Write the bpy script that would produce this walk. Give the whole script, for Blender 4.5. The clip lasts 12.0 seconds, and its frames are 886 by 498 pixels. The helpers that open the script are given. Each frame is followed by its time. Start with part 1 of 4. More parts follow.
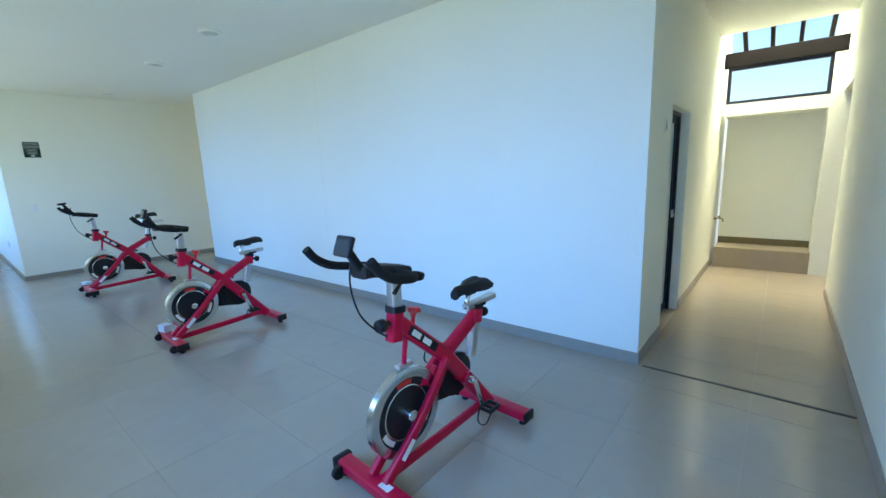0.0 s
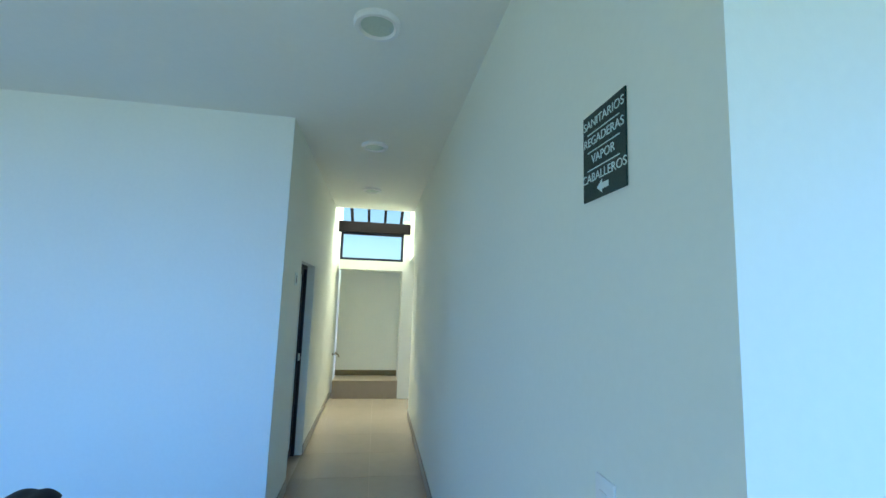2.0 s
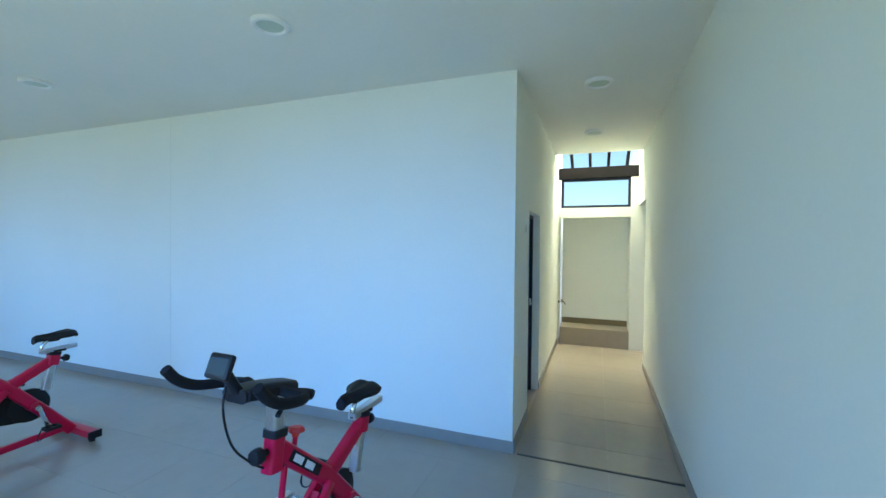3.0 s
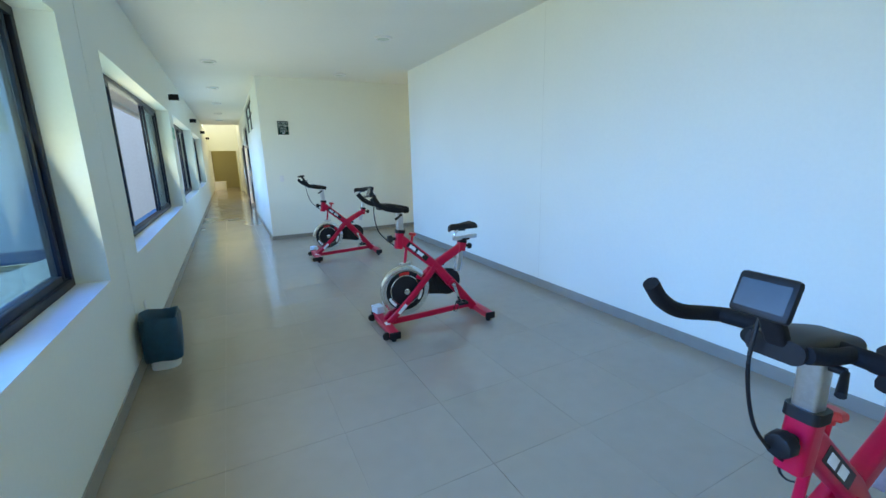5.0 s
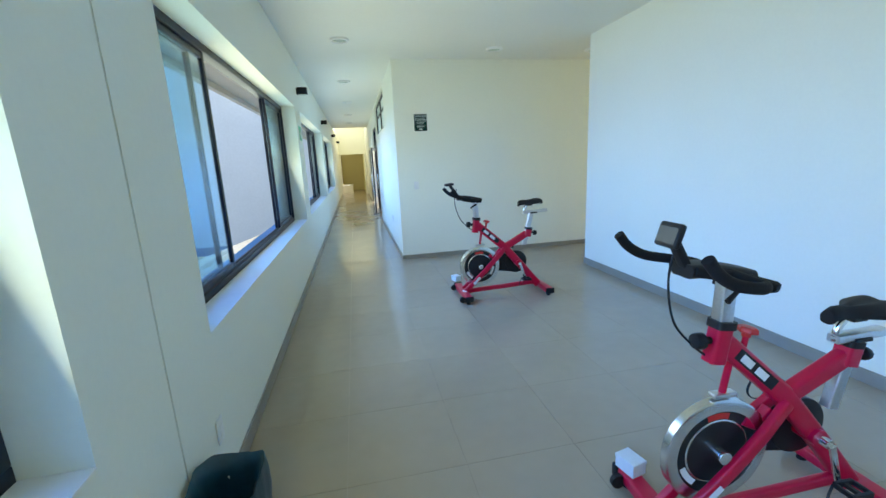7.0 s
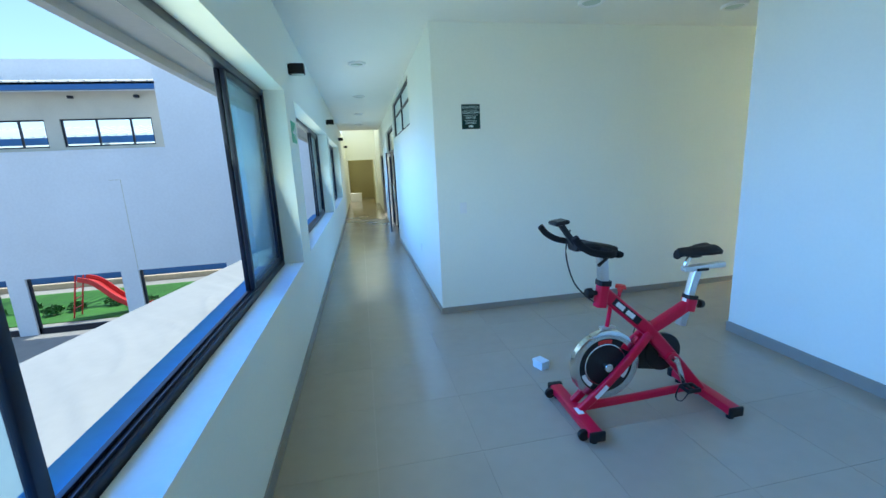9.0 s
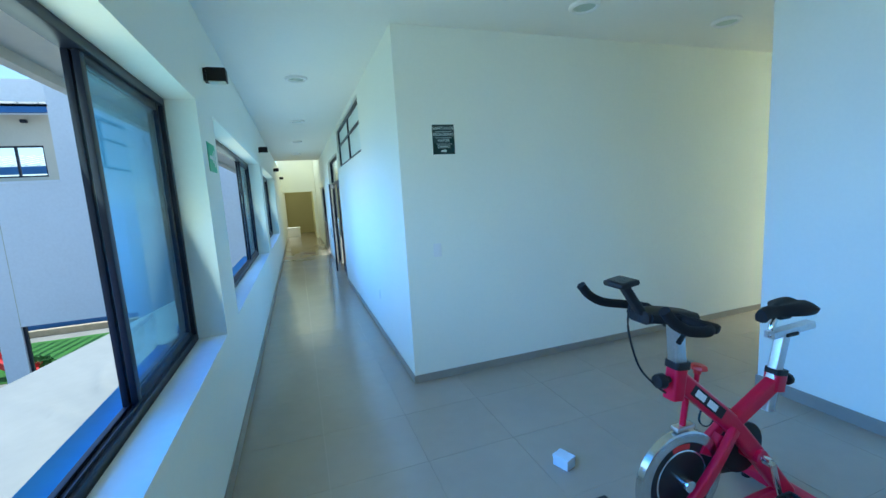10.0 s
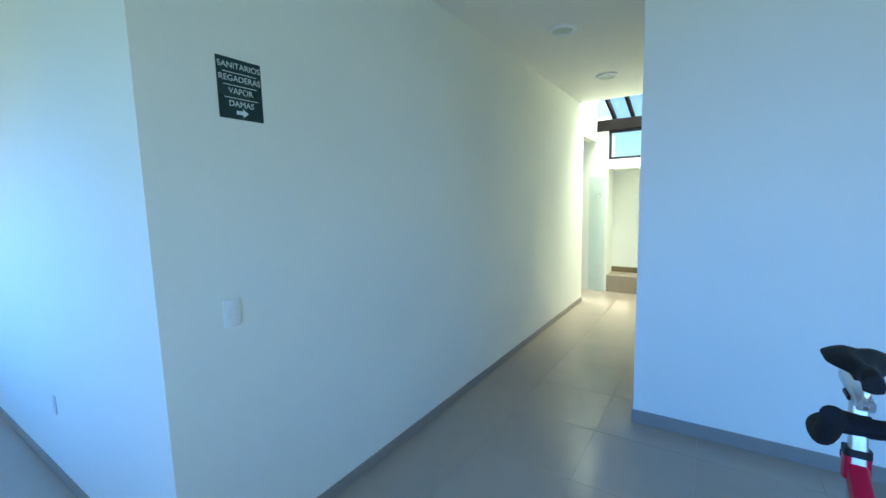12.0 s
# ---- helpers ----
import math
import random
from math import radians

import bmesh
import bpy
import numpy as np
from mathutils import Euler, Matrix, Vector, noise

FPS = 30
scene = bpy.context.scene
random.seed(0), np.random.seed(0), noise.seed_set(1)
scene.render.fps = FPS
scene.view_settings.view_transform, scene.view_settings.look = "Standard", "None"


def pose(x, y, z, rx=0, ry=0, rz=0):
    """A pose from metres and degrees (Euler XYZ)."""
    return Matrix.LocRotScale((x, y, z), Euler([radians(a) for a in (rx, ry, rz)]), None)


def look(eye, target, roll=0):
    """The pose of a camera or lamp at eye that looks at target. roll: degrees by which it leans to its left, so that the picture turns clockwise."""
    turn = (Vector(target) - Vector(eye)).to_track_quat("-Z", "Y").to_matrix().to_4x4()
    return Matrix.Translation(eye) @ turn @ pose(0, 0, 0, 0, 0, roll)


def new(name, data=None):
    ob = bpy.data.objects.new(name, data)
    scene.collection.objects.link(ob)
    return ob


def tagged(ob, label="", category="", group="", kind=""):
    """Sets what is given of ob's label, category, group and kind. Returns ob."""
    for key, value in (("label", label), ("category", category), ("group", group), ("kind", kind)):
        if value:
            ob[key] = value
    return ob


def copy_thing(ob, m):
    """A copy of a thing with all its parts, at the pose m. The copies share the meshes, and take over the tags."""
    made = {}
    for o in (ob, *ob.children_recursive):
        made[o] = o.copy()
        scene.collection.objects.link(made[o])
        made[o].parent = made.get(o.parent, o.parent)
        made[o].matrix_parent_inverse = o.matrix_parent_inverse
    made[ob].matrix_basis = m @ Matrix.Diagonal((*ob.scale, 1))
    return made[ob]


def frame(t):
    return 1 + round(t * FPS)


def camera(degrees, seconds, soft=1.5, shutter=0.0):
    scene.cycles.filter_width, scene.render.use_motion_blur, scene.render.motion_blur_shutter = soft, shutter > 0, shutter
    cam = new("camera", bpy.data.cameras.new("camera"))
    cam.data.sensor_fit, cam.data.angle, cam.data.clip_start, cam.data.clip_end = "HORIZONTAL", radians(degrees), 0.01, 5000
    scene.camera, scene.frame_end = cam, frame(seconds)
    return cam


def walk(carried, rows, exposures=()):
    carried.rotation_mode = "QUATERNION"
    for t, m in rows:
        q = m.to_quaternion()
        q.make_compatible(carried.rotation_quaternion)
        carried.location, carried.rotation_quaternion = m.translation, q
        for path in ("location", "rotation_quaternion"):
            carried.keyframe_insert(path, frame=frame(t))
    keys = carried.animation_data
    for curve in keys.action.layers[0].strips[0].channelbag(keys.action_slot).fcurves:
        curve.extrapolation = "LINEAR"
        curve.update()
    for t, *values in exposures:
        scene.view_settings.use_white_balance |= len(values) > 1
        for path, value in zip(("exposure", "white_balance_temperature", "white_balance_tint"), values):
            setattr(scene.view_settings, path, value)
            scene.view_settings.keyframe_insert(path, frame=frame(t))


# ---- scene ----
cam = camera(94.3, 12.0)
PATH = [
    (0, (0.658, -0.748, 1.521), (2.174, 0.503, 1.153), -2.2),
    (0.5, (0.697, -0.687, 1.577), (2.61, -0.132, 1.401), 0.9),
    (1, (0.698, -0.724, 1.689), (2.69, -0.879, 1.768), 2.3),
    (1.5, (0.676, -0.714, 1.716), (2.618, -1.133, 1.943), 2.1),
    (2, (0.663, -0.696, 1.709), (2.626, -1.003, 1.941), 2.0),
    (2.5, (0.635, -0.666, 1.692), (2.627, -0.562, 1.832), 1.3),
    (3, (0.608, -0.605, 1.678), (2.482, 0.093, 1.649), 0.6),
    (3.5, (0.655, -0.498, 1.629), (2.247, 0.698, 1.434), -0.7),
    (3.7, (0.69, -0.457, 1.62), (2.155, 0.883, 1.373), -1.0),
    (5.3, (0.791, 0.51, 1.516), (1.586, 2.289, 1.066), -1.4),
    (5.5, (0.818, 0.727, 1.515), (1.555, 2.53, 1.062), -1.4),
    (6, (0.801, 1.246, 1.528), (1.404, 3.1, 1.083), -1.7),
    (6.5, (0.744, 1.784, 1.529), (1.223, 3.677, 1.094), -2.2),
    (7, (0.726, 2.351, 1.545), (1.114, 4.267, 1.126), -2.7),
    (8.8, (0.632, 4.333, 1.626), (0.970, 6.268, 1.224), -2.7),
    (9, (0.599, 4.526, 1.647), (0.963, 6.452, 1.25), -2.8),
    (9.5, (0.575, 5.004, 1.683), (1.029, 6.926, 1.365), -2.8),
    (10, (0.541, 5.467, 1.683), (1.189, 7.34, 1.412), -3.5),
    (10.5, (0.597, 5.911, 1.665), (1.538, 7.658, 1.41), -3.5),
    (11, (0.601, 6.349, 1.658), (1.85, 7.891, 1.409), -3.1),
    (11.5, (0.639, 6.774, 1.637), (2.166, 8.045, 1.405), -2.6),
    (12, (0.726, 7.161, 1.639), (2.385, 8.255, 1.411), -1.4),
]
# the film camera's automatic exposure: seconds, stops, kelvin, tint
LIGHTNESS = [(0, 0.93, 6450, 5), (1.0, 0.66, 6200, 4), (1.8, 0.54, 5750, 0), (2.5, 0.54, 5700, 0), (3.5, 0.88, 6450, 4), (5.5, 0.90, 6850, 5), (7.0, 1.07, 6950, 5), (9.0, 0.80, 5600, 0), (9.6, 0.64, 4800, -5), (10.5, 0.79, 6150, -2), (11.0, 0.74, 5600, 2), (11.5, 0.64, 5450, 3), (12, 0.58, 5500, 2)]
walk(cam, [(t, look(eye, target, roll)) for t, eye, target, roll in PATH], LIGHTNESS)

# ---- world, sun, window light and added fill lamps ----
def build_world():
    w = bpy.data.worlds.new("sky")
    scene.world = w
    w.use_nodes = True
    nt = w.node_tree
    nt.nodes.clear()
    sky = nt.nodes.new("ShaderNodeTexSky")
    sky.sky_type, sky.sun_disc = "NISHITA", False
    sky.sun_elevation, sky.sun_rotation = SUN_ELEV, SUN_ROT
    sky.ozone_density = 2.0
    bg = nt.nodes.new("ShaderNodeBackground")
    out = nt.nodes.new("ShaderNodeOutputWorld")
    bg.inputs["Strength"].default_value = SKY
    nt.links.new(sky.outputs[0], bg.inputs["Color"])
    nt.links.new(bg.outputs[0], out.inputs["Surface"])


def sun_lamp():
    d = bpy.data.lights.new("sun", "SUN")
    d.energy, d.angle, d.color = SUN, radians(0.5), (1.0, 0.95, 0.86)
    ob = new("sun", d)
    # comes from +x, a little from -y
    way = Vector((-math.cos(SUN_ELEV) * math.cos(SUN_AZ), -math.cos(SUN_ELEV) * math.sin(SUN_AZ), -math.sin(SUN_ELEV)))
    ob.matrix_world = Matrix.Translation((30, -10, 40)) @ way.to_track_quat("-Z", "Y").to_matrix().to_4x4()


def area_lamp(name, centre, way, w, h, power, color, spread):
    d = bpy.data.lights.new(name, "AREA")
    d.shape, d.size, d.size_y, d.energy, d.color, d.spread = "RECTANGLE", w, h, power, color, radians(spread)
    ob = new(name, d)
    ob.matrix_world = look(centre, Vector(centre) + Vector(way))
    return ob


SUN_ELEV, SUN_AZ = radians(68), radians(60)
SUN_ROT = radians(30)
SKY, SUN = 0.15, 3.0
BLUE = (0.0, 0.25, 1.0)
PALE = (0.86, 0.96, 0.74)
build_world()
sun_lamp()
# sky light that falls through the windows, and light thrown up from the sunlit roof below them
for ya, yb, k in ((-5.50, -1.40, 0.8), (-0.70, 3.40, 1.0), (4.40, 8.50, 0.84), (9.17, 13.3, 0.6), (13.95, 18.05, 0.6)):
    area_lamp("window_sky", (-0.165, (ya + yb) / 2, 1.58), (1, 0, -0.46), yb - ya, 1.45, 32 * k, BLUE, 96)
    area_lamp("roof_bounce", (-0.168, (ya + yb) / 2, 1.58), (1, 0, 0.28), yb - ya, 1.45, 21 * k, PALE, 180)
for yc, power in ((-0.62, 112), (8.25, 125)):
    area_lamp("skylight_sky", (7.62, yc, 4.25), (-0.20, 0, -1), 0.6, 1.2, power, (1.0, 0.93, 0.70), 120)
# added fill lamp under the closed high ceiling, brightens the corridor's end
area_lamp("end_fill", (0.6, 22.6, 4.0), (0, 0, -1), 1.2, 3.6, 26, (1.0, 0.92, 0.62), 180)
# added fill lamp at an invented ceiling hole, brightens the room past the portal
area_lamp("portal_room_fill", (0.6, 26.9, 3.05), (0, 0, -1), 0.8, 1.4, 9, (1.0, 0.90, 0.55), 180)

# ---- materials ----
def mat(name, color, rough=0.5, metal=0.0, grain=30.0, vary=0.06, stain=1.2, stain_vary=0.06, bump=0.0, bump_scale=200.0,
        coat=0.0, island=0.0, spec=0.5):
    m = bpy.data.materials.new(name)
    m.use_nodes = True
    nt = m.node_tree
    bs = nt.nodes["Principled BSDF"]
    bs.inputs["Roughness"].default_value = rough
    bs.inputs["Metallic"].default_value = metal
    bs.inputs["Specular IOR Level"].default_value = spec
    bs.inputs["Coat Weight"].default_value = coat
    tc = nt.nodes.new("ShaderNodeTexCoord")
    geo = nt.nodes.new("ShaderNodeNewGeometry")
    n1 = nt.nodes.new("ShaderNodeTexNoise")
    n1.inputs["Scale"].default_value, n1.inputs["Detail"].default_value = grain, 4
    n2 = nt.nodes.new("ShaderNodeTexNoise")
    n2.inputs["Scale"].default_value, n2.inputs["Detail"].default_value = stain, 3
    nt.links.new(geo.outputs["Position"], n1.inputs["Vector"])
    nt.links.new(geo.outputs["Position"], n2.inputs["Vector"])

    def span(src, amount):
        r = nt.nodes.new("ShaderNodeMapRange")
        r.inputs["From Min"].default_value, r.inputs["From Max"].default_value = 0.25, 0.75
        r.inputs["To Min"].default_value, r.inputs["To Max"].default_value = 1 - amount, 1 + amount
        nt.links.new(src, r.inputs["Value"])
        return r.outputs[0]

    def times(a, b):
        k = nt.nodes.new("ShaderNodeMath")
        k.operation = "MULTIPLY"
        nt.links.new(a, k.inputs[0])
        nt.links.new(b, k.inputs[1])
        return k.outputs[0]

    f = times(span(n1.outputs["Fac"], vary), span(n2.outputs["Fac"], stain_vary))
    if island:
        oi = nt.nodes.new("ShaderNodeObjectInfo")
        f = times(f, span(oi.outputs["Random"], island))
    sc = nt.nodes.new("ShaderNodeVectorMath")
    sc.operation = "SCALE"
    sc.inputs[0].default_value = color
    nt.links.new(f, sc.inputs["Scale"])
    nt.links.new(sc.outputs[0], bs.inputs["Base Color"])
    rr = nt.nodes.new("ShaderNodeMapRange")
    rr.inputs["From Min"].default_value, rr.inputs["From Max"].default_value = 0.3, 0.7
    rr.inputs["To Min"].default_value, rr.inputs["To Max"].default_value = max(0.02, rough - 0.05), min(1, rough + 0.05)
    nt.links.new(n2.outputs["Fac"], rr.inputs["Value"])
    nt.links.new(rr.outputs[0], bs.inputs["Roughness"])
    if bump:
        nb = nt.nodes.new("ShaderNodeTexNoise")
        nb.inputs["Scale"].default_value, nb.inputs["Detail"].default_value = bump_scale, 3
        nt.links.new(geo.outputs["Position"], nb.inputs["Vector"])
        b = nt.nodes.new("ShaderNodeBump")
        b.inputs["Strength"].default_value, b.inputs["Distance"].default_value = bump, 0.002
        nt.links.new(nb.outputs["Fac"], b.inputs["Height"])
        nt.links.new(b.outputs[0], bs.inputs["Normal"])
    return m


def glass_mat(name, tint=(0.92, 0.97, 0.97), rough=0.0):
    m = bpy.data.materials.new(name)
    m.use_nodes = True
    nt = m.node_tree
    nt.nodes.clear()
    out = nt.nodes.new("ShaderNodeOutputMaterial")
    tr = nt.nodes.new("ShaderNodeBsdfTransparent")
    tr.inputs["Color"].default_value = (*tint, 1)
    gl = nt.nodes.new("ShaderNodeBsdfGlossy")
    gl.inputs["Roughness"].default_value = rough
    lw = nt.nodes.new("ShaderNodeLayerWeight")
    pw = nt.nodes.new("ShaderNodeMath")
    pw.operation, pw.inputs[1].default_value = "POWER", 5.0
    fr = nt.nodes.new("ShaderNodeMapRange")
    fr.inputs["To Min"].default_value, fr.inputs["To Max"].default_value = 0.04, 0.9
    lw.inputs["Blend"].default_value = 0.5
    nt.links.new(lw.outputs["Facing"], pw.inputs[0])
    nt.links.new(pw.outputs[0], fr.inputs["Value"])
    mx = nt.nodes.new("ShaderNodeMixShader")
    nt.links.new(fr.outputs[0], mx.inputs["Fac"])
    nt.links.new(tr.outputs[0], mx.inputs[1])
    nt.links.new(gl.outputs[0], mx.inputs[2])
    nt.links.new(mx.outputs[0], out.inputs["Surface"])
    return m


M_WALL = mat("wall_paint", (0.84, 0.85, 0.755), 0.75, grain=40, vary=0.012, stain=0.9, stain_vary=0.02, bump=0.10, bump_scale=130)
M_CEIL = mat("ceiling_paint", (0.85, 0.845, 0.78), 0.85, grain=30, vary=0.012, stain=0.8, stain_vary=0.02, bump=0.08, bump_scale=150)
M_TILE = mat("grey_porcelain_tile", (0.36, 0.295, 0.222), 0.165, grain=9, vary=0.03, stain=1.3, stain_vary=0.04, island=0.015, spec=0.6)
M_GROUT = mat("grey_grout", (0.40, 0.325, 0.245), 0.8, grain=60, vary=0.1)
M_BASE = mat("grey_tile_skirting", (0.29, 0.265, 0.225), 0.34, grain=12, vary=0.04, stain=1.5, stain_vary=0.05)
M_LEDGE = mat("tan_ledge_tile", (0.33, 0.275, 0.195), 0.4, grain=12, vary=0.04, stain=1.5, stain_vary=0.05)
# outer ledge: blue sky light on its shaded top is put into the colour
M_LEDGEO = mat("blue_shaded_ledge", (0.05, 0.28, 0.62), 0.55, grain=14, vary=0.06, stain=1.2, stain_vary=0.1)
M_OLIVE = mat("brown_ledge_skirting", (0.17, 0.13, 0.05), 0.45, grain=12, vary=0.05, stain=1.5, stain_vary=0.06)
# walls past the portal: the warm light there is put into this ochre
M_OCHRE = mat("ochre_lit_wall", (0.60, 0.53, 0.26), 0.8, grain=30, vary=0.02, stain=0.9, stain_vary=0.04)
M_SILL = mat("white_sill_paint", (0.82, 0.82, 0.79), 0.45, grain=25, vary=0.02, stain=2, stain_vary=0.04)
M_BLACK = mat("black_aluminium", (0.011, 0.016, 0.034), 0.38, 0.3, grain=80, vary=0.1)
# blue glare on the window panes is put into this tint
M_GLASS = glass_mat("window_glass", (0.74, 0.90, 0.99))
M_CLEAR = glass_mat("clear_glass")
M_FROST = mat("frosted_glass", (0.70, 0.80, 0.77), 0.35, grain=20, vary=0.04)
M_STEEL = mat("dark_steel_beam", (0.012, 0.010, 0.011), 0.8, 0.0, grain=25, vary=0.12, spec=0.12)
M_SEAM = mat("wall_seam", (0.70, 0.70, 0.61), 0.8)
M_SEAL = mat("joint_sealant", (0.58, 0.58, 0.47), 0.7, grain=30, vary=0.08)
M_STRIP = mat("dark_threshold_strip", (0.05, 0.045, 0.04), 0.5, 0.3)
M_WHITE = mat("white_plastic", (0.82, 0.82, 0.80), 0.4, grain=60, vary=0.02)
M_SIGN = mat("dark_green_acrylic", (0.006, 0.028, 0.026), 0.25, grain=50, vary=0.05)
M_PRINT = mat("white_print", (0.62, 0.70, 0.68), 0.5)
M_EXIT = mat("green_exit_sign", (0.02, 0.42, 0.20), 0.4, grain=40, vary=0.05)
M_PLAST = mat("black_plastic", (0.009, 0.009, 0.011), 0.5, grain=90, vary=0.1, spec=0.3)


# ---- mesh helpers ----
def bm_box(bm, lo, hi, bevel=0.0):
    r = bmesh.ops.create_cube(bm, size=1.0)
    c = [(a + b) / 2 for a, b in zip(lo, hi)]
    s = [abs(b - a) for a, b in zip(lo, hi)]
    for v in r["verts"]:
        v.co = Vector([v.co[i] * s[i] + c[i] for i in range(3)])
    if bevel:
        es = list({e for v in r["verts"] for e in v.link_edges})
        bmesh.ops.bevel(bm, geom=es, offset=bevel, segments=2, profile=0.5, affect="EDGES")
    return bm


def box(lo, hi, bevel=0.0):
    return bm_box(bmesh.new(), lo, hi, bevel)


def boxes(*pairs, bevel=0.0):
    bm = bmesh.new()
    for lo, hi in pairs:
        bm_box(bm, lo, hi, bevel)
    return bm


def bm_cyl(bm, a, b, r, r2=None, seg=20, bevel=0.0):
    a, b = Vector(a), Vector(b)
    d = b - a
    res = bmesh.ops.create_cone(bm, cap_ends=True, cap_tris=False, segments=seg, radius1=r, radius2=r if r2 is None else r2, depth=d.length)
    m = Matrix.Translation((a + b) / 2) @ d.to_track_quat("Z", "Y").to_matrix().to_4x4()
    bmesh.ops.transform(bm, matrix=m, verts=res["verts"])
    if bevel:
        es = [e for e in {e for v in res["verts"] for e in v.link_edges} if any(len(f.verts) > 4 for f in e.link_faces)]
        bmesh.ops.bevel(bm, geom=es, offset=bevel, segments=2, profile=0.5, affect="EDGES")
    return bm


def cyl(a, b, r, r2=None, seg=20, bevel=0.0):
    return bm_cyl(bmesh.new(), a, b, r, r2, seg, bevel)


def bm_sweep(bm, pts, prof, scales=None, up=(0, 0, 1)):
    """Sweeps a closed profile of (side, up) pairs along the points, which are smoothed first by the caller."""
    pts = [Vector(p) for p in pts]
    rings = []
    for i, p in enumerate(pts):
        d = (pts[min(i + 1, len(pts) - 1)] - pts[max(i - 1, 0)]).normalized()
        u = Vector(up)
        s = d.cross(u)
        if s.length < 1e-3:
            s = d.cross(Vector((1, 0, 0)))
        s.normalize()
        u = s.cross(d).normalized()
        k = scales[i] if scales else 1.0
        rings.append([bm.verts.new(p + s * (a * k) + u * (b * k)) for a, b in prof])
    n = len(prof)
    for r0, r1 in zip(rings, rings[1:]):
        for j in range(n):
            bm.faces.new((r0[j], r0[(j + 1) % n], r1[(j + 1) % n], r1[j]))
    bm.faces.new(rings[0][::-1])
    bm.faces.new(rings[-1])
    bmesh.ops.recalc_face_normals(bm, faces=bm.faces)
    return bm


def smooth_path(pts, n=6):
    """Catmull-Rom through the points."""
    p = [Vector(q) for q in pts]
    p = [p[0] * 2 - p[1]] + p + [p[-1] * 2 - p[-2]]
    out = []
    for i in range(1, len(p) - 2):
        for k in range(n):
            t = k / n
            a, b, c, d = p[i - 1:i + 3]
            out.append(0.5 * ((2 * b) + (c - a) * t + (2 * a - 5 * b + 4 * c - d) * t * t + (3 * b - a - 3 * c + d) * t ** 3))
    out.append(p[-2])
    return out


def round_prof(w, h, r=None, n=4):
    r = min(w, h) / 2 * 0.999 if r is None else r
    out = []
    for cx, cy, a0 in ((w / 2 - r, h / 2 - r, 0), (-w / 2 + r, h / 2 - r, 90), (-w / 2 + r, -h / 2 + r, 180), (w / 2 - r, -h / 2 + r, 270)):
        for k in range(n + 1):
            a = radians(a0 + 90 * k / n)
            out.append((cx + r * math.cos(a), cy + r * math.sin(a)))
    return out


def tube(pts, w, h=None, r=None, scales=None, n=4, up=(0, 0, 1)):
    return bm_sweep(bmesh.new(), pts, round_prof(w, h or w, r, n), scales, up)


def part(name, bm, material, parent=None, label="", smooth=False, at=None):
    me = bpy.data.meshes.new(name)
    bm.to_mesh(me)
    bm.free()
    if material is not None:
        me.materials.append(material)
    if smooth:
        me.shade_smooth()
        me.set_sharp_from_angle(angle=radians(38))
    ob = new(name, me)
    if parent is not None:
        ob.parent = parent
    if at is not None:
        ob.matrix_basis = at
    if label:
        ob["label"] = label
    return ob


def thing(name, at, label, category, group=""):
    ob = new(name)
    ob.empty_display_size = 0.1
    ob.matrix_basis = at
    return tagged(ob, label, category, group)


def setting(name, bm, material, label, category, smooth=False):
    return tagged(part(name, bm, material, smooth=smooth), label, category, kind="structure")


def words(name, text, size, material, parent, at, align="CENTER"):
    c = bpy.data.curves.new("lettering", "FONT")
    c.body, c.size, c.align_x, c.extrude = text, size, align, 0.0006
    tmp = new("lettering", c)
    me = bpy.data.meshes.new_from_object(tmp.evaluated_get(bpy.context.evaluated_depsgraph_get()))
    bpy.data.objects.remove(tmp)
    me.materials.clear()
    me.materials.append(material)
    ob = new(name, me)
    ob.parent = parent
    ob.matrix_basis = at
    return ob


# ---- plan (metres) ----
H = 3.055                     # ceiling
XB = 3.870                    # long wall behind the bikes
Y1, Y2 = 0.0, 7.595           # its two ends
YS = 8.890                    # sign wall of the women's hall
XC = 1.390                    # right wall of the long corridor
Y0, X0 = -1.225, 1.200        # sign wall of the men's hall and its corner
SILL, HEAD = 0.80, 2.37
WINDOWS = ((-5.55, -1.35), (-0.75, 3.455), (4.35, 8.56), (9.12, 13.35), (13.90, 18.10))
XW = -0.26                    # outer face of the window wall
JOINT = 3.890
XCE = 7.20                    # end of the halls' ceilings
XE = 7.785                    # end wall of the men's hall
XE2 = 8.25                    # end wall of the women's hall
YB = -6.2                     # closing wall behind
YE = 25.0                     # end wall of the long corridor
YCE = 20.35                   # end of the low ceiling


def window_wall():
    def run(ya, yb, holes):
        ps = []
        y = ya
        for a, b in holes:
            ps.append(((XW, y, -0.15), (0, a, H)))
            ps.append(((XW, a, -0.15), (0, b, SILL)))
            ps.append(((XW, a, HEAD), (0, b, H)))
            y = b
        ps.append(((XW, y, -0.15), (0, yb, H)))
        return boxes(*ps)
    setting("wall_west_1", run(YB - 0.15, JOINT - 0.006, WINDOWS[:2]), M_WALL, "cream painted wall with a long window", "wall")
    setting("wall_west_2", run(JOINT + 0.006, YE + 4.0, WINDOWS[2:]), M_WALL, "cream painted wall with a row of long windows", "wall")
    setting("joint_seal", box((XW, JOINT - 0.0058, 0), (-0.004, JOINT + 0.0058, H)), M_SEAL, "beige sealant in the wall's movement joint", "trim")


